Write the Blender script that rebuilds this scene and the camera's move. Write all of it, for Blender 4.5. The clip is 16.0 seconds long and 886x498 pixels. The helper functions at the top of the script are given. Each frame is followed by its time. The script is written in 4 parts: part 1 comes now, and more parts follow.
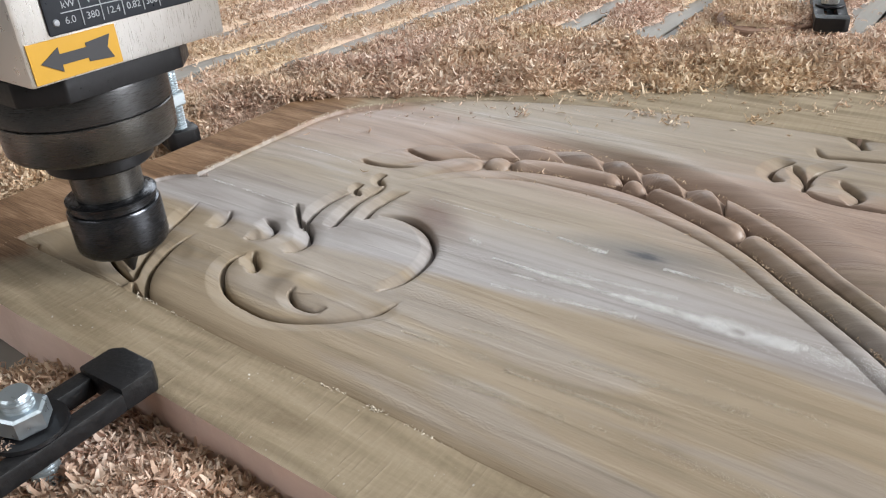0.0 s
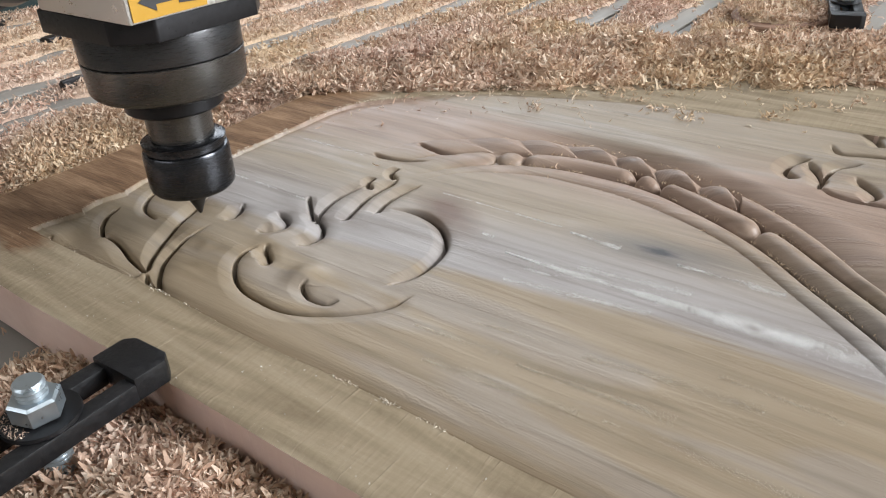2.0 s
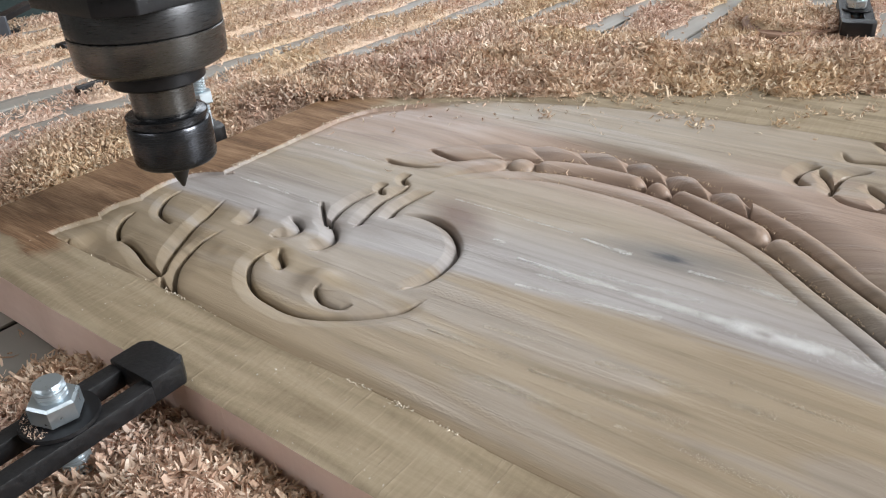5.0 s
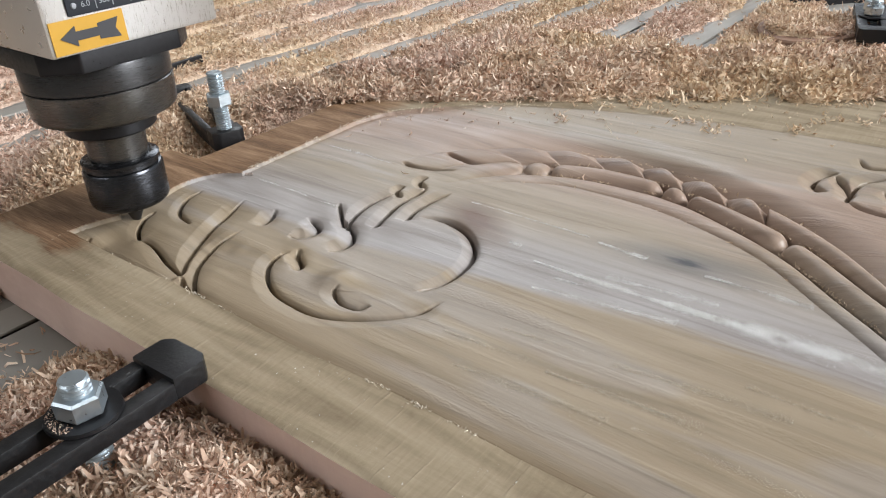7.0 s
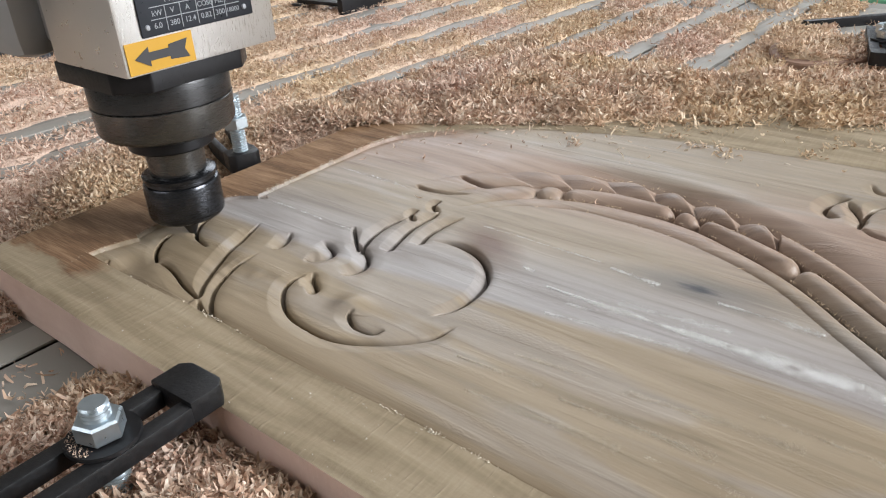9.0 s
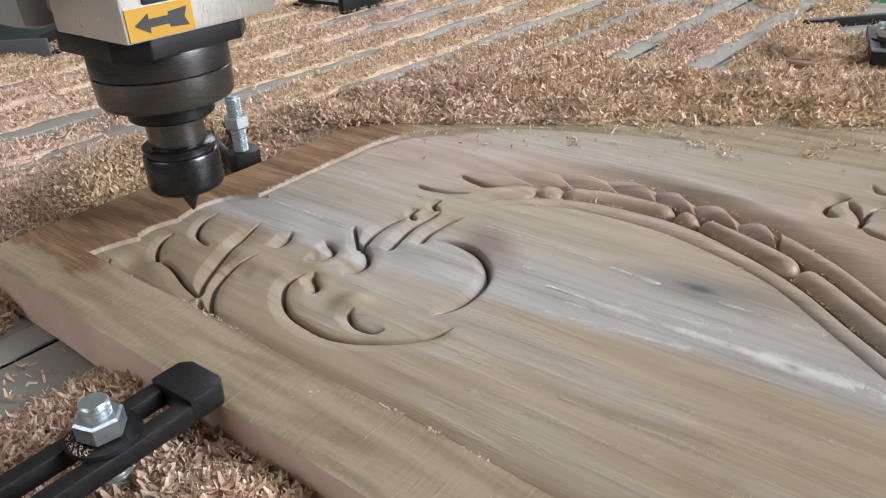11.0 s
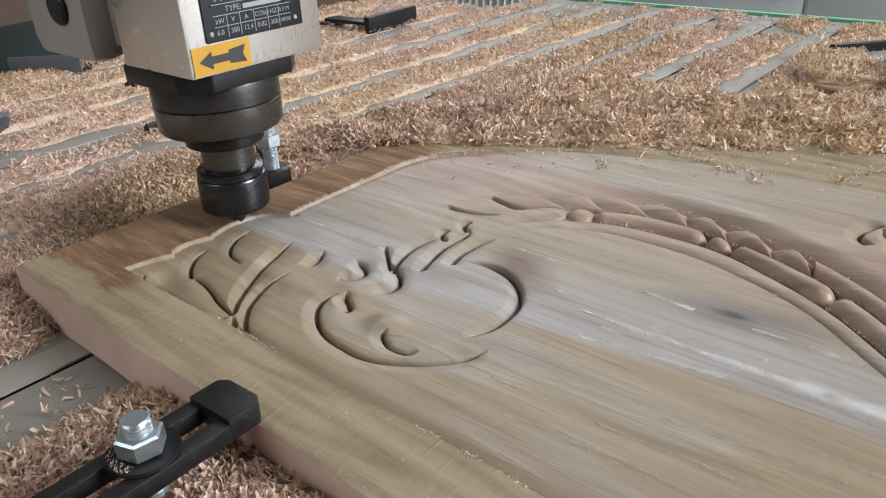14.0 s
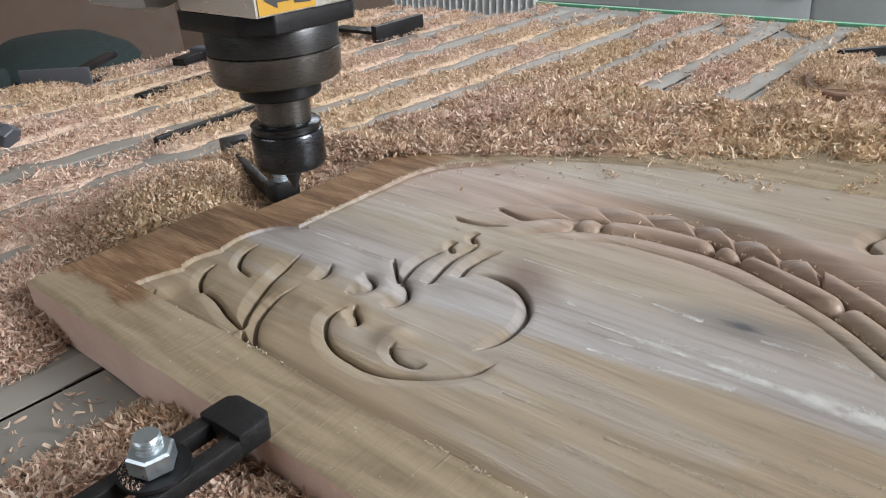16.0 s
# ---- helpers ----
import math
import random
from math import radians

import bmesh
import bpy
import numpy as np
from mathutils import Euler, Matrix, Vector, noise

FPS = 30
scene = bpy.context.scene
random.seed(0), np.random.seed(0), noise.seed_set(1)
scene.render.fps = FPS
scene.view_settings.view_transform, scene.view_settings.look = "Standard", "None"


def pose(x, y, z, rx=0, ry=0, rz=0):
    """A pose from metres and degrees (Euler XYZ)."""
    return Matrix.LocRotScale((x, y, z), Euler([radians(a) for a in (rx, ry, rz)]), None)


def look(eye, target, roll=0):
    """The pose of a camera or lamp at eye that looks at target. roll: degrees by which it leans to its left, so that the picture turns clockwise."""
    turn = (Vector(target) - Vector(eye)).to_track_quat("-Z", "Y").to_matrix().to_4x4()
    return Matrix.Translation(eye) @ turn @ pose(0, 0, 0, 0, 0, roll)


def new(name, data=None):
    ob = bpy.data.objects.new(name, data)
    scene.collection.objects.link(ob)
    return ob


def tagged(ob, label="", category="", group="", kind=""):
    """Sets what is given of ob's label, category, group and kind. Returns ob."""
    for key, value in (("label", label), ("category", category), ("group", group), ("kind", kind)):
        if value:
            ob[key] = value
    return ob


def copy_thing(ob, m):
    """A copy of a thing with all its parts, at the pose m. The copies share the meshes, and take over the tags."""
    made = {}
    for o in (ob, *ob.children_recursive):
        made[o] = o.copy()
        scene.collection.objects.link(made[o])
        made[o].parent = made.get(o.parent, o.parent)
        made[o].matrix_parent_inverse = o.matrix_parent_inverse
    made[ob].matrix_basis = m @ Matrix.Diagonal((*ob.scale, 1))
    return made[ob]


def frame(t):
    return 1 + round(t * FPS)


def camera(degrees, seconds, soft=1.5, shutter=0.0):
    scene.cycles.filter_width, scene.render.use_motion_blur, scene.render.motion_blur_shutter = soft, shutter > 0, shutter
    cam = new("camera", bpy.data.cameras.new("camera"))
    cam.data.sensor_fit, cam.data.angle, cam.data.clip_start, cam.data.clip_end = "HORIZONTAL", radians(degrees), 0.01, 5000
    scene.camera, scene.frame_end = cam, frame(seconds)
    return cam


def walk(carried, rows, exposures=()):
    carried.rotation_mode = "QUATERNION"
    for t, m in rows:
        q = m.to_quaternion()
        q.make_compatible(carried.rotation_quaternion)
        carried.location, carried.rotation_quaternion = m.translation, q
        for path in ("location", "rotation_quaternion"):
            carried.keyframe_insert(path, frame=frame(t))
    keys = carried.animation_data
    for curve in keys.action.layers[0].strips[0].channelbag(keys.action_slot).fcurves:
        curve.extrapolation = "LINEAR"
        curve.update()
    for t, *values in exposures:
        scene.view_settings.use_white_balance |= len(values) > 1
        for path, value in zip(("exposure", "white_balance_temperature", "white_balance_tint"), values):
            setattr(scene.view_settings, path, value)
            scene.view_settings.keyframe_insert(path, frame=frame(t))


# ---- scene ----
cam = camera(59.9, 16.0, soft=1.1)
PATH = [
    (0, (0.539, -0.134, 0.22), (-0.518, 1.241, -0.775), -3.4),
    (0.5, (0.54, -0.137, 0.219), (-0.526, 1.231, -0.777), -3.3),
    (1, (0.537, -0.138, 0.222), (-0.539, 1.225, -0.769), -3.4),
    (1.5, (0.538, -0.136, 0.219), (-0.541, 1.223, -0.775), -3.4),
    (2, (0.537, -0.135, 0.218), (-0.536, 1.223, -0.783), -3.3),
    (2.5, (0.538, -0.137, 0.217), (-0.537, 1.219, -0.786), -3.3),
    (3, (0.539, -0.136, 0.219), (-0.54, 1.218, -0.782), -3.3),
    (3.5, (0.541, -0.135, 0.22), (-0.537, 1.223, -0.777), -3.4),
    (4, (0.54, -0.137, 0.219), (-0.544, 1.22, -0.772), -3.4),
    (6.5, (0.535, -0.141, 0.221), (-0.572, 1.203, -0.763), -3.2),
    (7, (0.536, -0.144, 0.221), (-0.581, 1.196, -0.757), -3.2),
    (7.5, (0.539, -0.144, 0.224), (-0.591, 1.191, -0.748), -3.4),
    (8, (0.54, -0.142, 0.223), (-0.59, 1.195, -0.744), -3.5),
    (8.5, (0.537, -0.145, 0.226), (-0.606, 1.191, -0.726), -3.3),
    (9, (0.536, -0.146, 0.228), (-0.614, 1.193, -0.713), -3.3),
    (11.5, (0.537, -0.146, 0.228), (-0.616, 1.189, -0.714), -3.3),
    (12, (0.534, -0.149, 0.228), (-0.625, 1.186, -0.708), -3.1),
    (12.5, (0.532, -0.148, 0.229), (-0.636, 1.183, -0.701), -3.1),
    (13, (0.528, -0.148, 0.231), (-0.649, 1.182, -0.689), -3.0),
    (13.5, (0.526, -0.152, 0.233), (-0.665, 1.174, -0.674), -3.2),
    (14, (0.529, -0.153, 0.232), (-0.665, 1.175, -0.669), -3.0),
    (14.5, (0.53, -0.155, 0.235), (-0.671, 1.17, -0.66), -3.2),
    (15, (0.528, -0.155, 0.237), (-0.683, 1.163, -0.656), -3.7),
    (15.5, (0.528, -0.154, 0.239), (-0.691, 1.157, -0.653), -4.0),
    (16, (0.529, -0.152, 0.237), (-0.685, 1.166, -0.651), -3.7),
]
walk(cam, [(t, look(eye, target, roll)) for t, eye, target, roll in PATH], exposures=[(0.0, 0.0), (8.5, 0.0), (12.0, -0.09), (16.0, -0.13)])

# the spindle's way: seconds, then the cutter's tip
SPINDLE_ROWS = [
    (0, 0.1595, 0.0634, -0.0046), (0.5, 0.1556, 0.0648, 0.0177), (1, 0.1428, 0.0771, 0.0330), (1.5, 0.1502, 0.1114, 0.0364), (2, 0.1578, 0.1072, 0.0074),
    (2.5, 0.1562, 0.1180, -0.0025), (3, 0.1572, 0.1244, -0.0022), (3.5, 0.1550, 0.1089, 0.0045), (4, 0.1460, 0.1140, 0.0339), (6.3, 0.0814, 0.1022, -0.0068), (6.5, 0.0738, 0.1011, -0.0082),
    (7, 0.0811, 0.0834, -0.0083), (7.5, 0.1006, 0.0730, -0.0080), (8, 0.0836, 0.0805, -0.0082), (8.5, 0.0749, 0.0996, -0.0077), (9, 0.0918, 0.1066, -0.0080), (9.2, 0.0984, 0.1072, -0.0102),
    (11.3, 0.0832, 0.1151, 0.0081), (11.5, 0.0844, 0.1141, -0.0054), (12, 0.0726, 0.1206, -0.0084), (12.5, 0.0646, 0.1397, -0.0079), (13, 0.0697, 0.1600, -0.0086), (13.5, 0.0672, 0.1595, -0.0092),
    (14, 0.0622, 0.1397, -0.0090), (14.5, 0.0727, 0.1206, -0.0093), (15, 0.0809, 0.1168, 0.0002), (15.5, 0.0828, 0.1153, 0.0346), (16, 0.1030, 0.1588, 0.0361),
]

# ---------------------------------------------------------------- light
world = bpy.data.worlds.new("sky")
scene.world = world
world.use_nodes = True
wn = world.node_tree.nodes
sky = wn.new("ShaderNodeTexSky")
sky.sky_type, sky.sun_disc = "NISHITA", False
sky.sun_elevation, sky.sun_rotation = radians(38), radians(60)
world.node_tree.links.new(sky.outputs[0], wn["Background"].inputs[0])
wn["Background"].inputs[1].default_value = 0.10


def area_lamp(name, eye, target, wide, high, power, colour):
    data = bpy.data.lights.new(name, "AREA")
    data.shape, data.size, data.size_y, data.energy, data.color = "RECTANGLE", wide, high, power, colour
    ob = new(name, data)
    ob.matrix_world = look(eye, target)
    return ob


# daylight in the north and east window openings of the workshop
area_lamp("clerestory_daylight", (-3.2, 5.85, 3.45), (0.2, 0.2, 0.0), 5.2, 2.0, 185, (0.88, 0.94, 1.0))
area_lamp("great_window_daylight", (5.85, 2.7, 2.6), (0.2, 0.2, 0.0), 3.0, 2.6, 870, (0.940, 0.972, 1.0))
# added overhead lamp: soft fill for chips and upward faces
area_lamp("overhead_fill", (0.9, 1.2, 5.02), (0.9, 1.2, 0.0), 2.6, 2.6, 80, (0.975, 0.985, 1.0))
# added fill lamp from the south that lifts the panel's front faces
area_lamp("south_fill", (-1.5, -5.85, 3.0), (0.2, 0.2, 0.0), 5.0, 1.6, 115, (0.97, 0.98, 1.0))


# ---------------------------------------------------------------- materials
def material(name, rough=0.5, metal=0.0, colour=(0.5, 0.5, 0.5)):
    m = bpy.data.materials.new(name)
    m.use_nodes = True
    b = m.node_tree.nodes["Principled BSDF"]
    b.inputs["Roughness"].default_value, b.inputs["Metallic"].default_value = rough, metal
    b.inputs["Base Color"].default_value = (*colour, 1)
    return m, m.node_tree, b


def node(tree, kind, **values):
    n = tree.nodes.new(kind)
    for key, value in values.items():
        n.inputs[key.replace("_", " ")].default_value = value
    return n


def coords(tree, scale=(1, 1, 1), turn=0.0):
    c = tree.nodes.new("ShaderNodeTexCoord")
    m = tree.nodes.new("ShaderNodeMapping")
    m.inputs["Scale"].default_value = scale
    m.inputs["Rotation"].default_value = (0, 0, radians(turn))
    tree.links.new(c.outputs["Object"], m.inputs["Vector"])
    return m.outputs[0]


def noisy(tree, vector, scale, detail=4.0, rough=0.6, warp=0.0):
    n = node(tree, "ShaderNodeTexNoise", Scale=scale, Detail=detail, Roughness=rough, Distortion=warp)
    tree.links.new(vector, n.inputs["Vector"])
    return n.outputs["Fac"]


def ramp(tree, fac, stops):
    r = tree.nodes.new("ShaderNodeValToRGB")
    while len(r.color_ramp.elements) < len(stops):
        r.color_ramp.elements.new(0.5)
    for e, (at, c) in zip(r.color_ramp.elements, stops):
        e.position, e.color = at, (*c, 1) if len(c) == 3 else c
    tree.links.new(fac, r.inputs[0])
    return r.outputs[0]


def mix(tree, fac, a, b, mode="MIX"):
    m = tree.nodes.new("ShaderNodeMix")
    m.data_type, m.blend_type = "RGBA", mode
    for value, slot in ((fac, m.inputs[0]), (a, m.inputs[6]), (b, m.inputs[7])):
        if isinstance(value, (int, float)):
            slot.default_value = value
        elif isinstance(value, tuple):
            slot.default_value = (*value, 1)
        else:
            tree.links.new(value, slot)
    return m.outputs[2]


def calc(tree, op, a, b=0.0, clamp=False):
    m = tree.nodes.new("ShaderNodeMath")
    m.operation, m.use_clamp = op, clamp
    for value, slot in ((a, m.inputs[0]), (b, m.inputs[1])):
        if isinstance(value, (int, float)):
            slot.default_value = value
        else:
            tree.links.new(value, slot)
    return m.outputs[0]


def bump(tree, b, height, strength=0.3, distance=0.001):
    n = node(tree, "ShaderNodeBump", Strength=strength, Distance=distance)
    tree.links.new(height, n.inputs["Height"])
    tree.links.new(n.outputs[0], b.inputs["Normal"])


def grey(v):
    return (v, v, v)


def worn(name, colour, rough, metal=0.0, size=60.0, spread=0.25, relief=0.15, grain=(1, 1, 1)):
    """A plain surface with blotches, fine grain and uneven gloss."""
    m, t, b = material(name, rough, metal)
    big = noisy(t, coords(t), size * 0.2, 3)
    fine = noisy(t, coords(t, grain), size * 4, 5)
    tone = calc(t, "ADD", calc(t, "MULTIPLY", big, 0.6), calc(t, "MULTIPLY", fine, 0.4))
    lo = tuple(c * (1 - spread) for c in colour)
    hi = tuple(min(1, c * (1 + spread)) for c in colour)
    t.links.new(ramp(t, tone, [(0.3, lo), (0.7, hi)]), b.inputs["Base Color"])
    t.links.new(ramp(t, fine, [(0.3, grey(max(0.02, rough - 0.1))), (0.7, grey(min(1, rough + 0.12)))]), b.inputs["Roughness"])
    bump(t, b, fine, relief, 0.0004)
    return m


def carved_wood():
    m, t, b = material("carved_poplar", 0.45)
    attr = t.nodes.new("ShaderNodeAttribute")
    attr.attribute_name = "fresh"
    fresh = attr.outputs["Fac"]
    flow = coords(t, (1.0, 9.0, 1.0), -1.5)
    streak = noisy(t, flow, 9.0, 5, 0.55, 0.6)
    fine = noisy(t, coords(t, (1.0, 30.0, 4.0), -1.0), 40.0, 4, 0.7, 0.2)
    broad = noisy(t, coords(t, (1.0, 5.0, 1.0), -1.5), 5.0, 3, 0.5, 0.8)
    tone = calc(t, "ADD", calc(t, "MULTIPLY", streak, 0.80), calc(t, "MULTIPLY", fine, 0.20))
    warm = ramp(t, tone, [(0.24, (0.125, 0.090, 0.056)), (0.40, (0.218, 0.167, 0.109)), (0.58, (0.266, 0.208, 0.142)), (0.80, (0.320, 0.258, 0.184))])
    cool = ramp(t, tone, [(0.27, (0.180, 0.153, 0.140)), (0.5, (0.262, 0.238, 0.226)), (0.76, (0.33, 0.308, 0.300))])
    ring = t.nodes.new("ShaderNodeTexWave")
    ring.bands_direction = "Y"
    for key, value in (("Scale", 2.4), ("Distortion", 9.0), ("Detail", 2.0), ("Detail Scale", 0.55), ("Detail Roughness", 0.45)):
        ring.inputs[key].default_value = value
    t.links.new(coords(t, (1.6, 8.0, 1.0), -2.0), ring.inputs["Vector"])
    rings = calc(t, "MULTIPLY", ramp(t, ring.outputs["Fac"], [(0.0, grey(1.0)), (0.10, grey(0.35)), (0.32, grey(0.0))]), calc(t, "MULTIPLY", broad, 0.50))
    # front plank tan, rear plank with a cool pinkish-grey band beside the glue line
    c = t.nodes.new("ShaderNodeTexCoord")
    hs = t.nodes.new("ShaderNodeSeparateXYZ")
    t.links.new(c.outputs["Object"], hs.inputs[0])
    start = ramp(t, hs.outputs["X"], [(0.22, grey(0.129)), (0.31, grey(0.141)), (0.42, grey(0.157))])
    inward = calc(t, "ADD", calc(t, "SUBTRACT", hs.outputs["Y"], start), calc(t, "MULTIPLY", calc(t, "SUBTRACT", streak, 0.5), 0.016))
    band = ramp(t, inward, [(0.0, grey(0.0)), (0.010, grey(1.0)), (0.040, grey(0.9)), (0.085, grey(0.15))])
    patch = calc(t, "MULTIPLY", ramp(t, broad, [(0.50, grey(0.0)), (0.58, grey(1.0))]), 0.35)
    clean = mix(t, calc(t, "MAXIMUM", band, patch), warm, cool)
    # reddish bounce from the chips, put into the rear plank's colour along the reeds
    drift = calc(t, "ADD", hs.outputs["Y"], calc(t, "MULTIPLY", calc(t, "SUBTRACT", broad, 0.5), 0.09))
    bounce = calc(t, "MULTIPLY", ramp(t, drift, [(0.235, grey(0.0)), (0.29, grey(1.0)), (0.345, grey(1.0)), (0.375, grey(0.0))]), 0.75)
    red = ramp(t, tone, [(0.27, (0.150, 0.092, 0.068)), (0.5, (0.272, 0.186, 0.145)), (0.76, (0.345, 0.250, 0.200))])
    clean = mix(t, bounce, clean, red)
    # brown stain beside the round boss
    st = t.nodes.new("ShaderNodeMapping")
    st.vector_type = "TEXTURE"
    st.inputs["Location"].default_value, st.inputs["Rotation"].default_value = (0.276, 0.203, 0), (0, 0, radians(-30))
    st.inputs["Scale"].default_value = (0.040, 0.020, 1)
    t.links.new(c.outputs["Object"], st.inputs["Vector"])
    away = t.nodes.new("ShaderNodeVectorMath")
    away.operation = "LENGTH"
    t.links.new(st.outputs[0], away.inputs[0])
    blot = calc(t, "ADD", away.outputs["Value"], calc(t, "MULTIPLY", calc(t, "SUBTRACT", streak, 0.5), 0.5))
    clean = mix(t, ramp(t, blot, [(0.25, grey(0.92)), (1.0, grey(0.0))]), clean, (0.115, 0.066, 0.042))
    # a knot with its dark flare
    k = t.nodes.new("ShaderNodeMapping")
    k.vector_type = "TEXTURE"
    k.inputs["Location"].default_value, k.inputs["Rotation"].default_value = (0.405, 0.223, 0), (0, 0, radians(4))
    k.inputs["Scale"].default_value = (0.060, 0.021, 1)
    t.links.new(c.outputs["Object"], k.inputs["Vector"])
    far = t.nodes.new("ShaderNodeVectorMath")
    far.operation = "LENGTH"
    t.links.new(k.outputs[0], far.inputs[0])
    dist = calc(t, "ADD", far.outputs["Value"], calc(t, "MULTIPLY", calc(t, "SUBTRACT", fine, 0.5), 0.4))
    clean = mix(t, ramp(t, dist, [(0.03, grey(1.0)), (0.13, grey(0.85)), (0.24, grey(0.50)), (1.0, grey(0.0))]), clean, (0.030, 0.028, 0.029))
    core = t.nodes.new("ShaderNodeMapping")
    core.vector_type = "TEXTURE"
    core.inputs["Location"].default_value, core.inputs["Rotation"].default_value = (0.407, 0.2235, 0), (0, 0, radians(-8))
    core.inputs["Scale"].default_value = (0.0085, 0.0042, 1)
    t.links.new(c.outputs["Object"], core.inputs["Vector"])
    pith = t.nodes.new("ShaderNodeVectorMath")
    pith.operation = "LENGTH"
    t.links.new(core.outputs[0], pith.inputs[0])
    ragged = calc(t, "ADD", pith.outputs["Value"], calc(t, "MULTIPLY", calc(t, "SUBTRACT", noisy(t, coords(t), 260.0, 3), 0.5), 1.6))
    clean = mix(t, ramp(t, ragged, [(0.25, grey(0.95)), (0.75, grey(0.0))]), clean, (0.016, 0.015, 0.016))
    # rough-sawn skin with saw marks across and a weathered brown end
    saw = noisy(t, coords(t, (40.0, 2.0, 1.0), 24.0), 12.0, 3, 0.6)
    skin = ramp(t, calc(t, "ADD", calc(t, "MULTIPLY", saw, 0.22), calc(t, "MULTIPLY", streak, 0.78)),
                [(0.34, (0.165, 0.126, 0.080)), (0.5, (0.240, 0.190, 0.126)), (0.66, (0.305, 0.248, 0.172))])
    old = ramp(t, calc(t, "ADD", calc(t, "MULTIPLY", fine, 0.5), calc(t, "MULTIPLY", streak, 0.5)), [(0.36, (0.066, 0.035, 0.018)), (0.5, (0.170, 0.098, 0.053)), (0.64, (0.31, 0.20, 0.122))])
    sep = t.nodes.new("ShaderNodeSeparateXYZ")
    t.links.new(c.outputs["Object"], sep.inputs[0])
    edge = noisy(t, coords(t, (1, 3, 1)), 22.0, 4)
    wander = calc(t, "MULTIPLY", calc(t, "SUBTRACT", edge, 0.5), 0.045)
    brown = ramp(t, calc(t, "MULTIPLY", calc(t, "ADD", sep.outputs["Y"], wander), 10.0), [(0.20, grey(0.0)), (0.27, grey(1.0))])
    brown = calc(t, "MULTIPLY", brown, ramp(t, calc(t, "MULTIPLY", calc(t, "ADD", sep.outputs["X"], wander), 5.0), [(0.42, grey(1.0)), (0.50, grey(0.0))]))
    brown = calc(t, "MULTIPLY", brown, ramp(t, sep.outputs["Y"], [(0.33, grey(1.0)), (0.42, grey(0.0))]))
    skin = mix(t, brown, skin, old)
    # sawn pink edges, base colour lightened in place of light on the sides
    geo = t.nodes.new("ShaderNodeNewGeometry")
    up = t.nodes.new("ShaderNodeSeparateXYZ")
    t.links.new(geo.outputs["True Normal"], up.inputs[0])
    flat = ramp(t, up.outputs["Z"], [(0.05, grey(0.0)), (0.3, grey(1.0))])
    side = ramp(t, tone, [(0.3, (0.52, 0.37, 0.31)), (0.7, (0.72, 0.57, 0.50))])
    skin = mix(t, flat, side, skin)
    clean = mix(t, rings, clean, mix(t, 0.55, clean, (0.060, 0.046, 0.032)))
    t.links.new(mix(t, fresh, skin, clean), b.inputs["Base Color"])
    t.links.new(mix(t, fresh, grey(0.72), ramp(t, broad, [(0.42, grey(0.47)), (0.6, grey(0.37))])), b.inputs["Roughness"])
    t.links.new(mix(t, fresh, grey(0.18), grey(0.32)), b.inputs["Specular IOR Level"])
    # torn grain in streaks, fine fibres and saw marks
    torn = noisy(t, coords(t, (1.0, 2.2, 1.0), 0.0), 420.0, 2, 0.5)
    where = ramp(t, noisy(t, coords(t, (1.0, 16.0, 1.0), 0.0), 7.0, 2, 0.4), [(0.56, grey(0.0)), (0.64, grey(1.0))])
    rough_h = calc(t, "ADD", calc(t, "MULTIPLY", calc(t, "MULTIPLY", torn, where), 0.5), calc(t, "MULTIPLY", fine, 0.22))
    skin_h = calc(t, "ADD", calc(t, "MULTIPLY", ramp(t, saw, [(0.55, grey(0)), (0.75, grey(1))]), 0.5), calc(t, "MULTIPLY", noisy(t, coords(t), 300.0, 4), 0.35))
    bump(t, b, mix(t, fresh, skin_h, rough_h), 0.55, 0.0010)
    return m


def chip_mat(name, dust=False):
    m, t, b = material(name, 0.75)
    geo = t.nodes.new("ShaderNodeNewGeometry")
    broad = noisy(t, coords(t), 3.2, 3)
    fac = noisy(t, coords(t), 900.0, 3) if dust else geo.outputs["Random Per Island"]
    gold = ramp(t, fac, [(0.0, (0.34, 0.215, 0.125)), (0.3, (0.54, 0.385, 0.245)), (0.7, (0.66, 0.510, 0.350)), (1.0, (0.76, 0.645, 0.49))])
    pink = ramp(t, fac, [(0.0, (0.36, 0.215, 0.155)), (0.3, (0.55, 0.385, 0.300)), (0.7, (0.67, 0.510, 0.415)), (1.0, (0.77, 0.650, 0.560))])
    t.links.new(mix(t, ramp(t, broad, [(0.38, grey(0)), (0.58, grey(1.0))]), gold, pink), b.inputs["Base Color"])
    if dust:
        bump(t, b, noisy(t, coords(t), 350.0, 4), 0.8, 0.004)
    else:
        thin = t.nodes.new("ShaderNodeBsdfTranslucent")
        both = t.nodes.new("ShaderNodeMixShader")
        both.inputs[0].default_value = 0.28
        t.links.new(b.inputs["Base Color"].links[0].from_socket, thin.inputs["Color"])
        t.links.new(b.outputs[0], both.inputs[1])
        t.links.new(thin.outputs[0], both.inputs[2])
        t.links.new(both.outputs[0], t.nodes["Material Output"].inputs["Surface"])
    return m


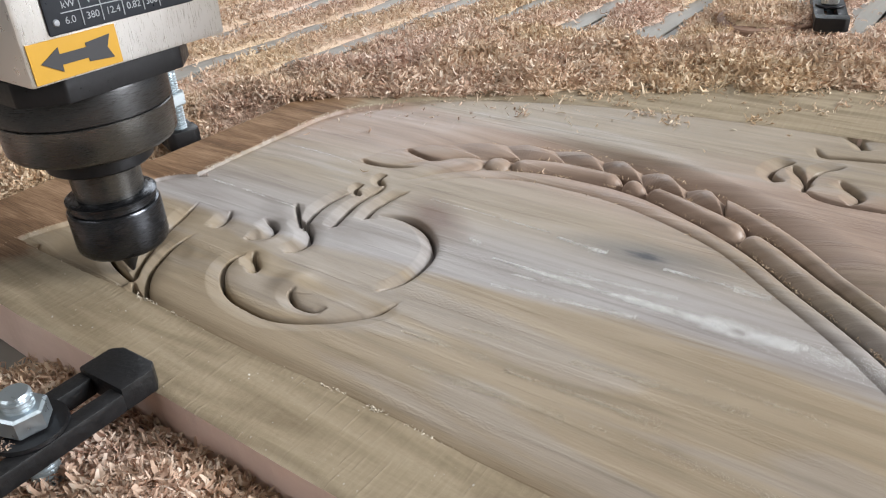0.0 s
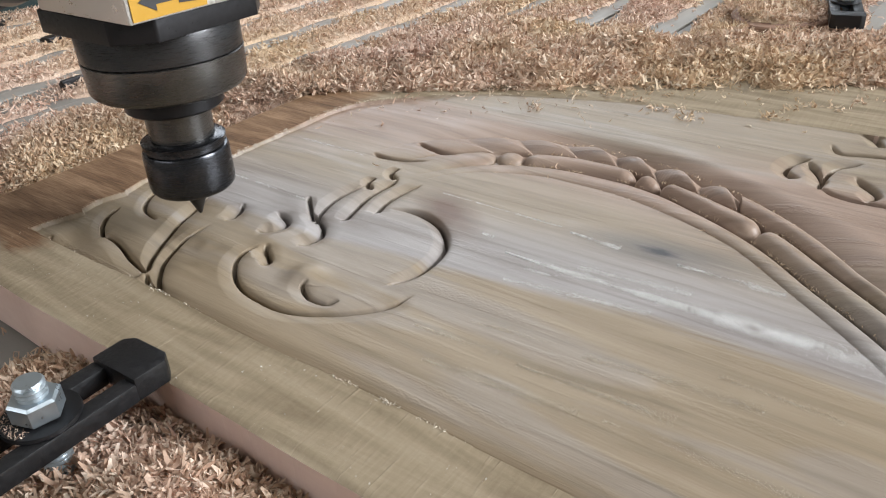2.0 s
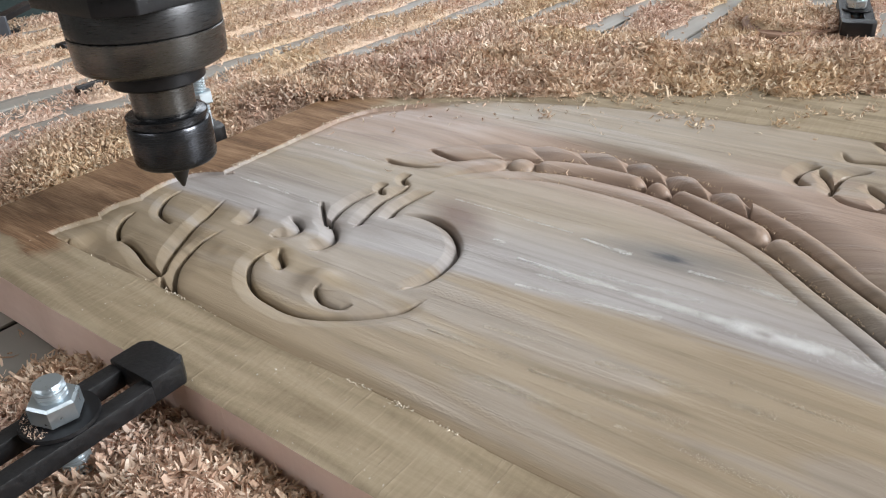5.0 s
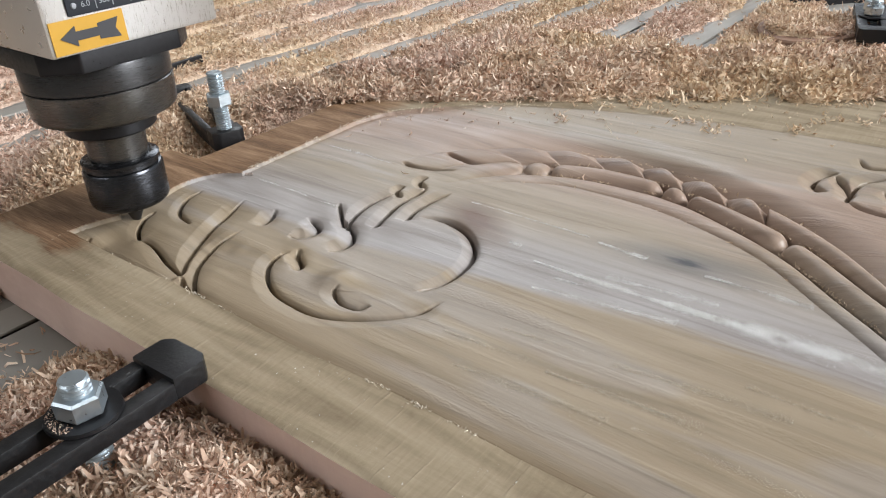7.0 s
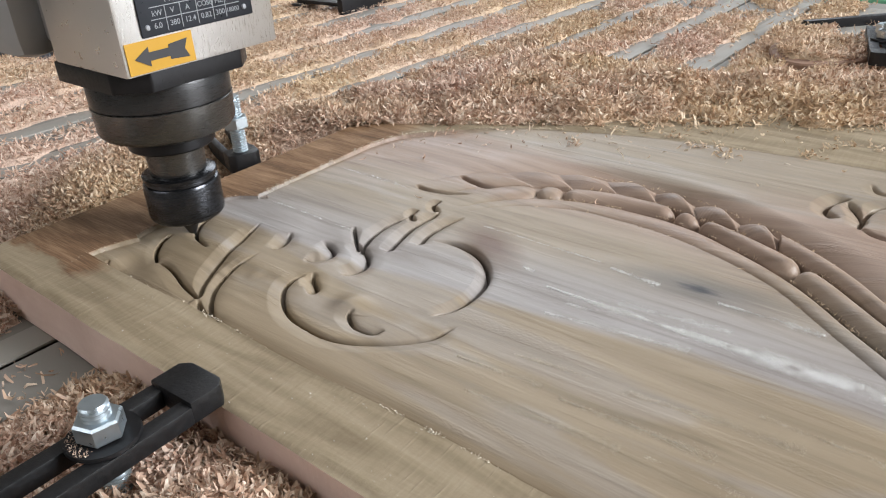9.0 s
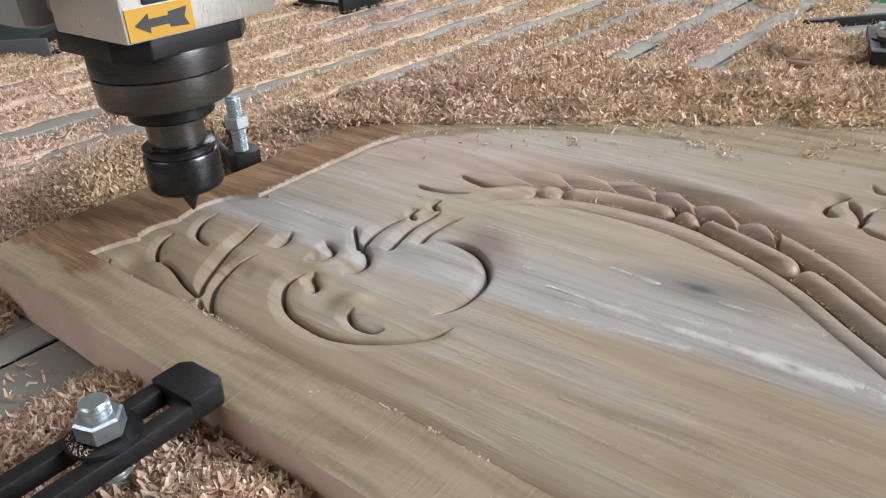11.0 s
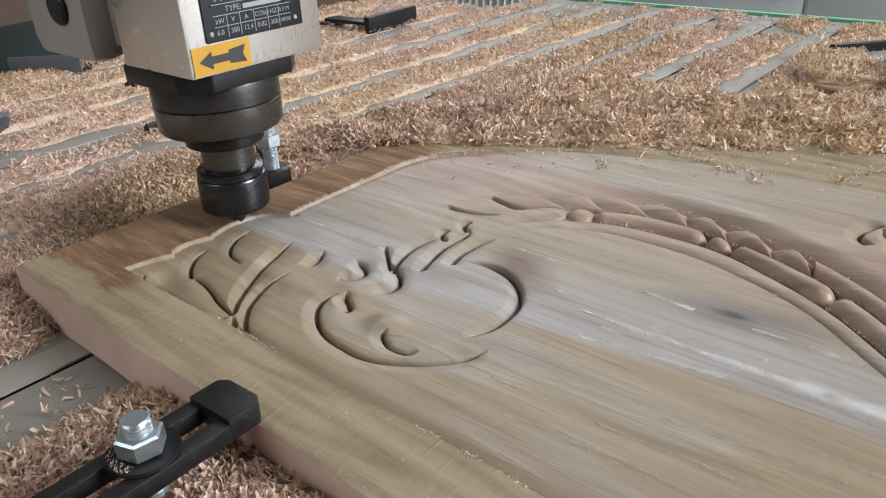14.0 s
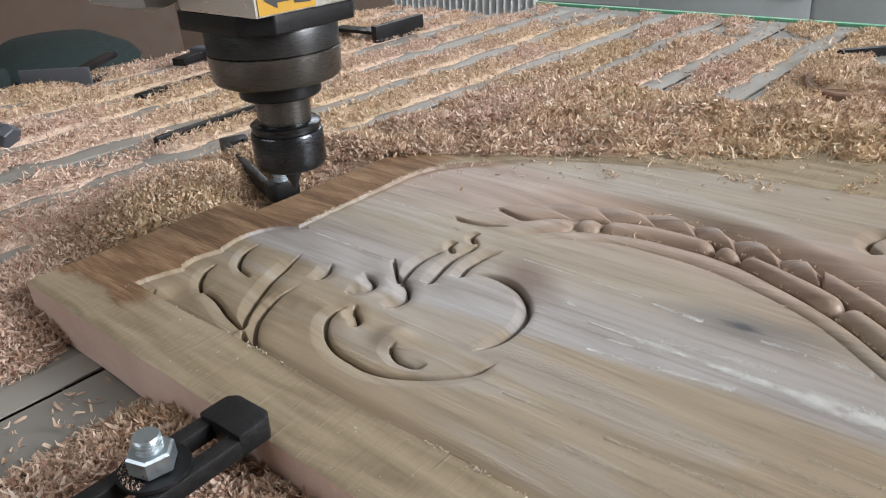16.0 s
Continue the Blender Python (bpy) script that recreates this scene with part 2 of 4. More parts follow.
WOOD = carved_wood()
CHIP, DUST = chip_mat("wood_shaving"), chip_mat("sawdust", True)
FIBRE = worn("pale_wood_fibre", (0.88, 0.86, 0.81), 0.85)
TAN = worn("lifted_tan_grain", (0.60, 0.53, 0.43), 0.85)
FUZZ = worn("torn_wood_fuzz", (0.50, 0.38, 0.27), 0.85)
BLACK = worn("black_oxide_steel", (0.018, 0.018, 0.020), 0.36, 0.6, 90, 0.4, 0.12)
SPUN = worn("spun_dark_steel", (0.05, 0.052, 0.058), 0.24, 0.9, 40, 0.3, 0.05, (1, 1, 30))
SHAFT = worn("ground_spindle_steel", (0.125, 0.122, 0.118), 0.28, 0.9, 40, 0.2, 0.04, (1, 1, 30))
HOUSING = worn("blackened_housing_steel", (0.062, 0.062, 0.064), 0.30, 0.85, 40, 0.25, 0.05, (1, 1, 30))
STEEL = worn("brushed_stainless_steel", (0.66, 0.65, 0.64), 0.33, 0.95, 30, 0.05, 0.03, (1, 30, 1))
ZINC = worn("zinc_plated_steel", (0.46, 0.52, 0.56), 0.34, 0.9, 60, 0.1, 0.06)
IRON = worn("black_cast_iron", (0.010, 0.010, 0.011), 0.42, 0.25, 120, 0.5, 0.45)
CARBIDE = worn("dark_carbide", (0.05, 0.047, 0.045), 0.4, 0.7)
YELLOW = worn("yellow_sticker", (0.45, 0.245, 0.018), 0.45, 0.0, 60, 0.08, 0.02)
INK = worn("black_ink", (0.022, 0.022, 0.026), 0.5, 0.0, 60, 0.2, 0.02)
PLATE = worn("black_anodised_plate", (0.020, 0.023, 0.030), 0.35, 0.4, 60, 0.2, 0.02)
ETCH = worn("etched_silver", (0.27, 0.28, 0.30), 0.45, 0.3, 60, 0.1, 0.02)
BED = worn("grey_bed_board", (0.200, 0.188, 0.170), 0.62, 0.0, 30, 0.18, 0.12, (12, 1, 1))
ALU = worn("aluminium_rail", (0.45, 0.46, 0.47), 0.35, 0.9, 30, 0.15, 0.1, (30, 1, 1))
RAIL = worn("dusty_grey_rail", (0.255, 0.240, 0.215), 0.5, 0.1, 30, 0.15, 0.1, (1, 0.1, 1))
GREEN = worn("green_machine_paint", (0.13, 0.42, 0.25), 0.45, 0.0, 20, 0.12, 0.05)
CONCRETE = worn("concrete_floor", (0.13, 0.122, 0.11), 0.8, 0.0, 6, 0.25, 0.3)
SHED = worn("pale_sheet_metal", (0.50, 0.52, 0.54), 0.5, 0.2, 3, 0.12, 0.05)
CREAM = worn("drab_plaster", (0.30, 0.275, 0.24), 0.85, 0.0, 5, 0.15, 0.2)
CABINET = worn("pale_grey_cabinet_paint", (0.52, 0.56, 0.58), 0.4, 0.0, 8, 0.06, 0.03)
WHITE = worn("white_enamel", (0.75, 0.76, 0.78), 0.45, 0.0, 8, 0.06, 0.03)
CAST = worn("grey_cast_aluminium", (0.42, 0.43, 0.44), 0.5, 0.7, 40, 0.1, 0.1)
CARD = worn("brown_hardboard", (0.070, 0.042, 0.028), 0.7, 0.0, 8, 0.2, 0.1)
OFFCUT = worn("pinkish_brown_wood", (0.27, 0.165, 0.115), 0.7, 0.0, 30, 0.2, 0.15, (1, 1, 8))
BLUESTEEL = worn("blue_grey_steel", (0.085, 0.092, 0.108), 0.55, 0.4, 40, 0.2, 0.1)
DARKGREEN = worn("dark_green_plastic", (0.005, 0.014, 0.013), 0.85, 0.0, 20, 0.3, 0.1)


# ---------------------------------------------------------------- mesh helpers
def part(name, bm, mat, parent=None, label="", smooth=True):
    mesh = bpy.data.meshes.new(name)
    bm.to_mesh(mesh)
    bm.free()
    mesh.materials.append(mat)
    ob = new(name, mesh)
    if smooth:
        mesh.shade_smooth()
        mesh.set_sharp_from_angle(angle=radians(35))
    if parent:
        ob.parent = parent
    if label:
        tagged(ob, label)
    return ob


def box(x0, x1, y0, y1, z0, z1, bevel=0.0, m=None):
    bm = bmesh.new()
    bmesh.ops.create_cube(bm, size=1)
    bmesh.ops.transform(bm, matrix=Matrix.Translation(((x0 + x1) / 2, (y0 + y1) / 2, (z0 + z1) / 2)) @ Matrix.Diagonal((x1 - x0, y1 - y0, z1 - z0, 1)), verts=bm.verts)
    if bevel:
        bmesh.ops.bevel(bm, geom=bm.edges[:], offset=bevel, segments=2, affect="EDGES", profile=0.6)
    if m:
        bmesh.ops.transform(bm, matrix=m, verts=bm.verts)
    return bm


def lathe(profile, steps=64, m=None):
    """A turned solid from rows of (radius, height)."""
    bm = bmesh.new()
    rings = []
    for r, z in profile:
        if r < 1e-6:
            rings.append([bm.verts.new((0, 0, z))])
        else:
            rings.append([bm.verts.new((r * math.cos(2 * math.pi * i / steps), r * math.sin(2 * math.pi * i / steps), z)) for i in range(steps)])
    for a, b in zip(rings, rings[1:]):
        for i in range(steps):
            j = (i + 1) % steps
            if len(a) == 1:
                bm.faces.new((a[0], b[j], b[i]))
            elif len(b) == 1:
                bm.faces.new((a[i], a[j], b[0]))
            else:
                bm.faces.new((a[i], a[j], b[j], b[i]))
    for ring, flip in ((rings[0], True), (rings[-1], False)):
        if len(ring) > 1:
            bm.faces.new(ring[::-1] if flip else ring)
    if m:
        bmesh.ops.transform(bm, matrix=m, verts=bm.verts)
    return bm


def prism(points, z0, z1, bevel=0.0, m=None):
    bm = bmesh.new()
    low = [bm.verts.new((x, y, z0)) for x, y in points]
    high = [bm.verts.new((x, y, z1)) for x, y in points]
    n = len(points)
    bm.faces.new(low[::-1])
    bm.faces.new(high)
    for i in range(n):
        j = (i + 1) % n
        bm.faces.new((low[i], low[j], high[j], high[i]))
    if bevel:
        bmesh.ops.bevel(bm, geom=bm.edges[:], offset=bevel, segments=2, affect="EDGES", profile=0.6)
    if m:
        bmesh.ops.transform(bm, matrix=m, verts=bm.verts)
    return bm


def join(*bms):
    out = bmesh.new()
    for bm in bms:
        mesh = bpy.data.meshes.new("tmp")
        bm.to_mesh(mesh)
        bm.free()
        out.from_mesh(mesh)
        bpy.data.meshes.remove(mesh)
    return out


def thing(name, label, category, at, group="", kind=""):
    ob = new(name)
    ob.empty_display_size = 0.02
    ob.matrix_world = at
    return tagged(ob, label, category, group, kind)


def raw_mesh(name, verts, faces, mat, smooth=True):
    """verts (n, 3) and quads (m, 4), as arrays."""
    mesh = bpy.data.meshes.new(name)
    mesh.vertices.add(len(verts))
    mesh.vertices.foreach_set("co", np.asarray(verts, np.float32).ravel())
    mesh.loops.add(faces.size)
    mesh.loops.foreach_set("vertex_index", np.asarray(faces, np.int32).ravel())
    mesh.polygons.add(len(faces))
    mesh.polygons.foreach_set("loop_start", np.arange(0, faces.size, faces.shape[1], dtype=np.int32))
    mesh.polygons.foreach_set("loop_total", np.full(len(faces), faces.shape[1], np.int32))
    mesh.update(calc_edges=True)
    mesh.validate()
    mesh.materials.append(mat)
    if smooth:
        mesh.shade_smooth()
    return mesh


def smoothstep(a, b, v):
    u = np.clip((v - a) / (b - a), 0, 1)
    return u * u * (3 - 2 * u)


def value_noise(x, y, cell, seed=0):
    """Smooth noise 0..1 over arrays."""
    rng = np.random.RandomState(seed)
    table = rng.rand(256, 256)
    u, v = x / cell, y / cell
    i, j = np.floor(u).astype(int), np.floor(v).astype(int)
    fu, fv = u - i, v - j
    fu, fv = fu * fu * (3 - 2 * fu), fv * fv * (3 - 2 * fv)
    g = lambda a, b: table[a % 256, b % 256]
    return (g(i, j) * (1 - fu) + g(i + 1, j) * fu) * (1 - fv) + (g(i, j + 1) * (1 - fu) + g(i + 1, j + 1) * fu) * fv


def spline(points, per=10):
    """A smooth line through a few points."""
    p = np.array(points, float)
    p = np.vstack([2 * p[0] - p[1], p, 2 * p[-1] - p[-2]])
    out = []
    for k in range(1, len(p) - 2):
        t = np.linspace(0, 1, per, endpoint=False)[:, None]
        a, b, c, d = p[k - 1], p[k], p[k + 1], p[k + 2]
        out.append(0.5 * (2 * b + (c - a) * t + (2 * a - 5 * b + 4 * c - d) * t ** 2 + (3 * b - a - 3 * c + d) * t ** 3))
    return np.vstack(out + [p[-2:-1]])


def near_line(line, x, y):
    """Distance to a line, the side (+1: to its left), and the length along it, over arrays."""
    best = np.full(x.shape, 1e9)
    side, along = np.zeros(x.shape), np.zeros(x.shape)
    run = 0.0
    for (ax, ay), (bx, by) in zip(line, line[1:]):
        ux, uy = bx - ax, by - ay
        size = math.hypot(ux, uy)
        t = np.clip(((x - ax) * ux + (y - ay) * uy) / size ** 2, 0, 1)
        d = np.hypot(x - ax - t * ux, y - ay - t * uy)
        hit = d < best
        best = np.where(hit, d, best)
        side = np.where(hit, np.where(ux * (y - ay) - uy * (x - ax) >= 0, 1.0, -1.0), side)
        along = np.where(hit, run + t * size, along)
        run += size
    return best, side, along, run


# ---------------------------------------------------------------- the carved panel
SEAM, TABLE = 0.1662, -0.0345
OUTLINE = spline([(0.069, 0.030), (0.0655, 0.046), (0.068, 0.062), (0.073, 0.076)], 8)
OUTLINE = np.vstack([OUTLINE, spline([(0.069, 0.078), (0.066, 0.092), (0.071, 0.109)], 8), spline([(0.069, 0.111), (0.0645, 0.132), (0.071, 0.154), (0.088, 0.1672)], 8),
                     spline([(0.0865, 0.169), (0.085, 0.211), (0.084, 0.269), (0.085, 0.300), (0.100, 0.334), (0.157, 0.383), (0.215, 0.408), (0.300, 0.432), (0.420, 0.447), (0.60, 0.455)], 8)])
LENS = spline([(0.205, 0.190), (0.2275, 0.215), (0.2375, 0.239), (0.250, 0.254), (0.268, 0.266), (0.297, 0.2765), (0.326, 0.2787), (0.365, 0.2755), (0.405, 0.2635), (0.439, 0.2475),
               (0.474, 0.221), (0.517, 0.186), (0.575, 0.128)], 20)
CUTS = []


def cut(deep, reach, rim, brow, *points, fade=(0.16, 0.22)):
    """A steep cut: the high side, to the left of the line, rolls over by rim within brow; the low side rises from deep within reach."""
    CUTS.append((spline(points, 8), deep, reach, rim, brow, fade))


# leaves beside the brown end
cut(0.0080, 0.017, 0.0030, 0.0085, (0.1690, 0.0550), (0.1600, 0.0643), (0.1523, 0.0755), (0.1424, 0.0905), (0.1337, 0.1078), (0.1264, 0.1257), (0.1225, 0.1410), fade=(0.06, 0.3))
cut(0.0080, 0.020, 0.0030, 0.0085, (0.2040, 0.0435), (0.1910, 0.0483), (0.1806, 0.0556), (0.1695, 0.0671), (0.1613, 0.0819), (0.1572, 0.0964), (0.1585, 0.1114), fade=(0.10, 0.45))
cut(0.0089, 0.014, 0.0042, 0.0095, (0.1614, 0.1190), (0.1594, 0.1306), (0.1520, 0.1430), fade=(0.3, 0.35))
cut(0.0070, 0.014, 0.0013, 0.0060, (0.1090, 0.0660), (0.0967, 0.0724), (0.0879, 0.0808), (0.0835, 0.0878), (0.0832, 0.0960))
cut(0.0068, 0.013, 0.0013, 0.0060, (0.1225, 0.0962), (0.1048, 0.1005), (0.0947, 0.1058), (0.0861, 0.1158), (0.0825, 0.1244), (0.0835, 0.1345), fade=(0.3, 0.22))
cut(0.0058, 0.012, 0.0016, 0.0053, (0.0960, 0.0418), (0.0860, 0.0425), (0.0811, 0.0450), (0.0800, 0.0500))
cut(0.0066, 0.016, 0.0024, 0.0083, (0.1690, 0.0558), (0.1477, 0.0596), (0.1311, 0.0647), (0.1168, 0.0679), (0.1040, 0.0680), fade=(0.05, 0.2))
cut(0.0069, 0.008, 0.0027, 0.0060, (0.2000, 0.0445), (0.1880, 0.0480), (0.1760, 0.0510), (0.1690, 0.0552))
# the great curl and its hooks
cut(0.0072, 0.016, 0.0019, 0.0083, (0.3165, 0.1150), (0.3128, 0.1035), (0.3019, 0.0908), (0.2902, 0.0815), (0.2766, 0.0740), (0.2631, 0.0704), (0.2472, 0.0705), (0.2336, 0.0722), (0.2221, 0.0767),
    (0.2131, 0.0829), (0.2067, 0.0898), (0.2033, 0.0969), (0.2028, 0.1045), (0.2065, 0.1100), fade=(0.10, 0.10))
cut(0.0095, 0.010, 0.0042, 0.0095, (0.2220, 0.0945), (0.2232, 0.1000), (0.2176, 0.1047), (0.2125, 0.1076), (0.2080, 0.1125))
cut(0.0078, 0.015, 0.0014, 0.0070, (0.2870, 0.0925), (0.2827, 0.0874), (0.2779, 0.0858), (0.2704, 0.0856), (0.2633, 0.0884), (0.2582, 0.0923), (0.2585, 0.0975))
cut(0.0104, 0.012, 0.0042, 0.0095, (0.1890, 0.1222), (0.1981, 0.1280), (0.1990, 0.1348), (0.1960, 0.1401), (0.1889, 0.1444), (0.1800, 0.1455))
cut(0.0107, 0.013, 0.0042, 0.0095, (0.2240, 0.1215), (0.2265, 0.1364), (0.2210, 0.1459), (0.2153, 0.1509), (0.2076, 0.1547), (0.1960, 0.1570))
# bands that bind the curl, with their beads
cut(0.0085, 0.014, 0.0022, 0.0075, (0.2105, 0.1495), (0.2046, 0.1621), (0.2005, 0.1759), (0.1995, 0.1885), (0.2008, 0.1988), (0.2035, 0.2090), fade=(0.06, 0.25))
cut(0.0085, 0.013, 0.0022, 0.0075, (0.2252, 0.1600), (0.2208, 0.1762), (0.2169, 0.1923), (0.2162, 0.2051), (0.2171, 0.2164), (0.2165, 0.2250), fade=(0.06, 0.2))
cut(0.0085, 0.013, 0.0024, 0.0083, (0.2368, 0.1775), (0.2327, 0.1913), (0.2322, 0.2039), (0.2333, 0.2149), (0.2380, 0.2255), fade=(0.06, 0.35))
cut(0.0066, 0.007, 0.0024, 0.0053, (0.2125, 0.2022), (0.2042, 0.2065), (0.2011, 0.2119), (0.2022, 0.2180))
cut(0.0066, 0.007, 0.0024, 0.0053, (0.2165, 0.2220), (0.2082, 0.2267), (0.2047, 0.2323), (0.2062, 0.2388))
cut(0.0040, 0.012, 0.0010, 0.0040, (0.1836, 0.1740), (0.1975, 0.1620), (0.2090, 0.1520), fade=(0.2, 0.08))
cut(0.0082, 0.009, 0.0036, 0.0068, (0.2970, 0.1180), (0.3030, 0.1333), (0.3042, 0.1449), (0.3024, 0.1585), (0.2971, 0.1704), (0.2880, 0.1803), (0.2773, 0.1873), (0.2658, 0.1909), (0.2547, 0.1904), (0.2410, 0.1850), fade=(0.12, 0.25))
# first leaves of the arc
cut(0.0058, 0.012, 0.0016, 0.0060, (0.2200, 0.2585), (0.1988, 0.2514), (0.1827, 0.2483), (0.1720, 0.2500), fade=(0.5, 0.12))
cut(0.0058, 0.012, 0.0016, 0.0060, (0.2320, 0.2860), (0.2197, 0.2782), (0.2042, 0.2780), (0.1890, 0.2825), fade=(0.4, 0.12))
# far scroll
cut(0.0089, 0.014, 0.0042, 0.0095, (0.4430, 0.3560), (0.4325, 0.3651), (0.4315, 0.3751), (0.4352, 0.3846), (0.4420, 0.3910))
cut(0.0095, 0.010, 0.0042, 0.0095, (0.4585, 0.3565), (0.4524, 0.3693), (0.4466, 0.3783), (0.4400, 0.3850))
cut(0.0069, 0.014, 0.0027, 0.0083, (0.4563, 0.3465), (0.4552, 0.3609), (0.4561, 0.3754), (0.4595, 0.3865), (0.4720, 0.3990))
cut(0.0061, 0.014, 0.0019, 0.0083, (0.5150, 0.3460), (0.4875, 0.3426), (0.4748, 0.3423), (0.4643, 0.3453), (0.4545, 0.3525))
cut(0.0095, 0.012, 0.0042, 0.0095, (0.4825, 0.3445), (0.4885, 0.3570), (0.4830, 0.3653), (0.4715, 0.3750))
cut(0.0061, 0.014, 0.0019, 0.0083, (0.5000, 0.4205), (0.4700, 0.4127), (0.4550, 0.4090), (0.4460, 0.4210))
cut(0.0089, 0.014, 0.0042, 0.0095, (0.4780, 0.4310), (0.4714, 0.4454), (0.4630, 0.4560))
SWELLS = [(0.178, 0.088, 0.010, -0.0014), (0.205, 0.122, 0.012, 0.0014), (0.140, 0.088, 0.012, -0.0012), (0.235, 0.150, 0.020, -0.0010), (0.130, 0.122, 0.013, -0.0012),
          (0.100, 0.055, 0.015, -0.0022), (0.215, 0.095, 0.014, 0.0012), (0.185, 0.060, 0.014, 0.0014), (0.253, 0.101, 0.010, 0.0034), (0.178, 0.092, 0.006, 0.0012), (0.165, 0.160, 0.014, -0.0010)]
# along the arc: where the leaves end, where the middle reed is cut, and the borders of the rows
TIPS = (0.058, 0.0848, 0.1085, 0.1325, 0.1570, 0.1830, 0.2097, 0.2366)
ENDS = (0.052, 0.100, 0.1167, 0.1842, 0.2000, 0.2683, 0.60)
ROW_1 = ((0.06, 0.099, 0.136, 0.183, 0.206, 0.228, 0.271, 0.316, 0.46), (0.010, 0.018, 0.022, 0.0262, 0.0252, 0.0225, 0.0190, 0.0170, 0.0165))
ROW_2 = ((0.06, 0.124, 0.145, 0.168, 0.196, 0.221, 0.249, 0.30, 0.46), (0.038, 0.040, 0.043, 0.0435, 0.041, 0.0405, 0.040, 0.036, 0.032))
ROW_3 = ((0.085, 0.133, 0.156, 0.184, 0.210, 0.236, 0.278, 0.32, 0.46), (0.067, 0.067, 0.067, 0.0650, 0.0610, 0.0600, 0.053, 0.047, 0.043))
ROW_4 = ((0.105, 0.133, 0.16, 0.195, 0.228, 0.263, 0.291, 0.46), (0.100, 0.091, 0.088, 0.083, 0.078, 0.075, 0.075, 0.072))


def relief(x, y):
    """Height of the carved face and how far it is freshly cut."""
    front = 0.0440 + 0.0010 * np.sin(x * 40)
    d, side, along, total = near_line(OUTLINE, x, y)
    inside = (side < 0) & (y > front)
    fresh = inside.astype(float)
    wave = value_noise(x, y, 0.09, 3) * 0.0010
    back = 1 - smoothstep(0.33, 0.42, y)
    z = np.where(inside, -(0.0016 * (0.25 + 0.75 * back) + 0.0010 * np.exp(-d / 0.02) * back + wave * back) * np.clip(d / 0.0008, 0, 1), 0.0)
    # ground falls to a groove behind the front rail
    g = y - front
    z = np.where(inside, z - (0.0066 * np.exp(-np.clip(g, 0, 1) / 0.012) + 0.0085 * np.exp(-((g - 0.0014) / 0.0014) ** 2)) * smoothstep(0.080, 0.095, x) * np.clip(g / 0.0011, 0, 1), z)
    # shallow dish of the field under the scroll
    ld, lside, ls, ltotal = near_line(LENS, x, y)
    r = np.where(lside > 0, ld, -ld)
    field = smoothstep(0.0, -0.05, r) * smoothstep(0.30, 0.36, x)
    z = np.where(inside, z + 0.0010 * field, z)
    # reeds and leaf row along the arc
    fade = smoothstep(0.045, 0.092, ls)
    strong = 0.40 + 0.60 * smoothstep(0.08, 0.20, ls)
    b1, b2, b3, b4 = (np.interp(ls, *edge) for edge in (ROW_1, ROW_2, ROW_3, ROW_4))
    low, high = -0.0118 * strong, -0.0014

    def across(a, b):
        return 2 * (r - a) / (b - a) - 1
    row = np.full(x.shape, 9.0)
    v = across(0 * b1, b1)
    row = np.where((r >= 0) & (v < 1), low + (high - 0.0016 - low) * np.sqrt(np.clip(1 - v * v, 0, 1)), row)
    # the middle reed is cut into beads and long pieces with round ends
    v = across(b1, b2)
    h = np.full(x.shape, 0.0)
    for a, b in zip(ENDS, ENDS[1:]):
        head = np.clip(1 - (ls - a) / 0.0075, 0, 1)
        tail = np.clip(1 - (b - ls) / 0.0090, 0, 1)
        h = np.where((ls >= a) & (ls < b), np.sqrt(np.clip(1 - v * v - head * head - tail * tail, 0, 1)), h)
    row = np.where((np.abs(v) < 1), low * 1.12 + (high - low * 1.12) * h, row)
    # overlapping leaves, each with a slanting facet at its tip
    w = np.clip((r - b2) / (b3 - b2), 0, 1)
    v = 2 * w - 1
    cross = np.sqrt(np.clip(1 - v * v, 0, 1))
    lean = ls - 0.0125 * (1 - w) ** 1.4
    leafy = low + (high - low) * cross
    for a, b in zip(TIPS, TIPS[1:]):
        start = np.clip((lean - a) / 0.0170, 0, 1)
        start = start * (2 - start)
        plunge = np.clip(1 - (b - lean) / (0.0020 + 0.0125 * w), 0, 1)
        h = low * 1.15 + (high + 0.0006 - low * 1.15) * (0.30 + 0.70 * cross) * (0.26 + 0.74 * start) * (1 - 0.62 * plunge)
        leafy = np.where((lean >= a) & (lean < b), h, leafy)
    row = np.where((r >= b2) & (r < b3), leafy, row)
    row = np.where((r >= b3) & (r < b4), z - 0.0085 * strong * (1 - np.clip((r - b3) / (b4 - b3), 0, 1)) ** 1.8, row)
    on = (row < 8) & inside & (ls > 0.03) & (ls < ltotal - 0.002)
    z = np.where(on, z * (1 - fade) + row * fade, z)
    # soft swells and dimples in the leaves
    for cx, cy, rad, up in SWELLS:
        z = z + np.where(inside, up * np.exp(-((x - cx) ** 2 + (y - cy) ** 2) / rad ** 2), 0.0)
    # the cuts of the scrollwork
    sunk = np.zeros(x.shape)
    for line, deep, reach, rim, brow, ends in CUTS:
        lo, hi = line.min(0) - 0.03, line.max(0) + 0.03
        pick = (x > lo[0]) & (x < hi[0]) & (y > lo[1]) & (y < hi[1])
        if not pick.any():
            continue
        dd, ss, aa, tt = near_line(line, x[pick], y[pick])
        taper = smoothstep(-0.01 * tt, ends[0] * tt, aa) * smoothstep(1.01 * tt, (1 - ends[1]) * tt, aa)
        right = np.clip(0.5 - ss * dd / 0.0006, 0, 1)
        u, v = np.clip(dd / reach, 0, 1), np.clip(dd / brow, 0, 1)
        n = np.clip(dd / 0.0046, 0, 1)
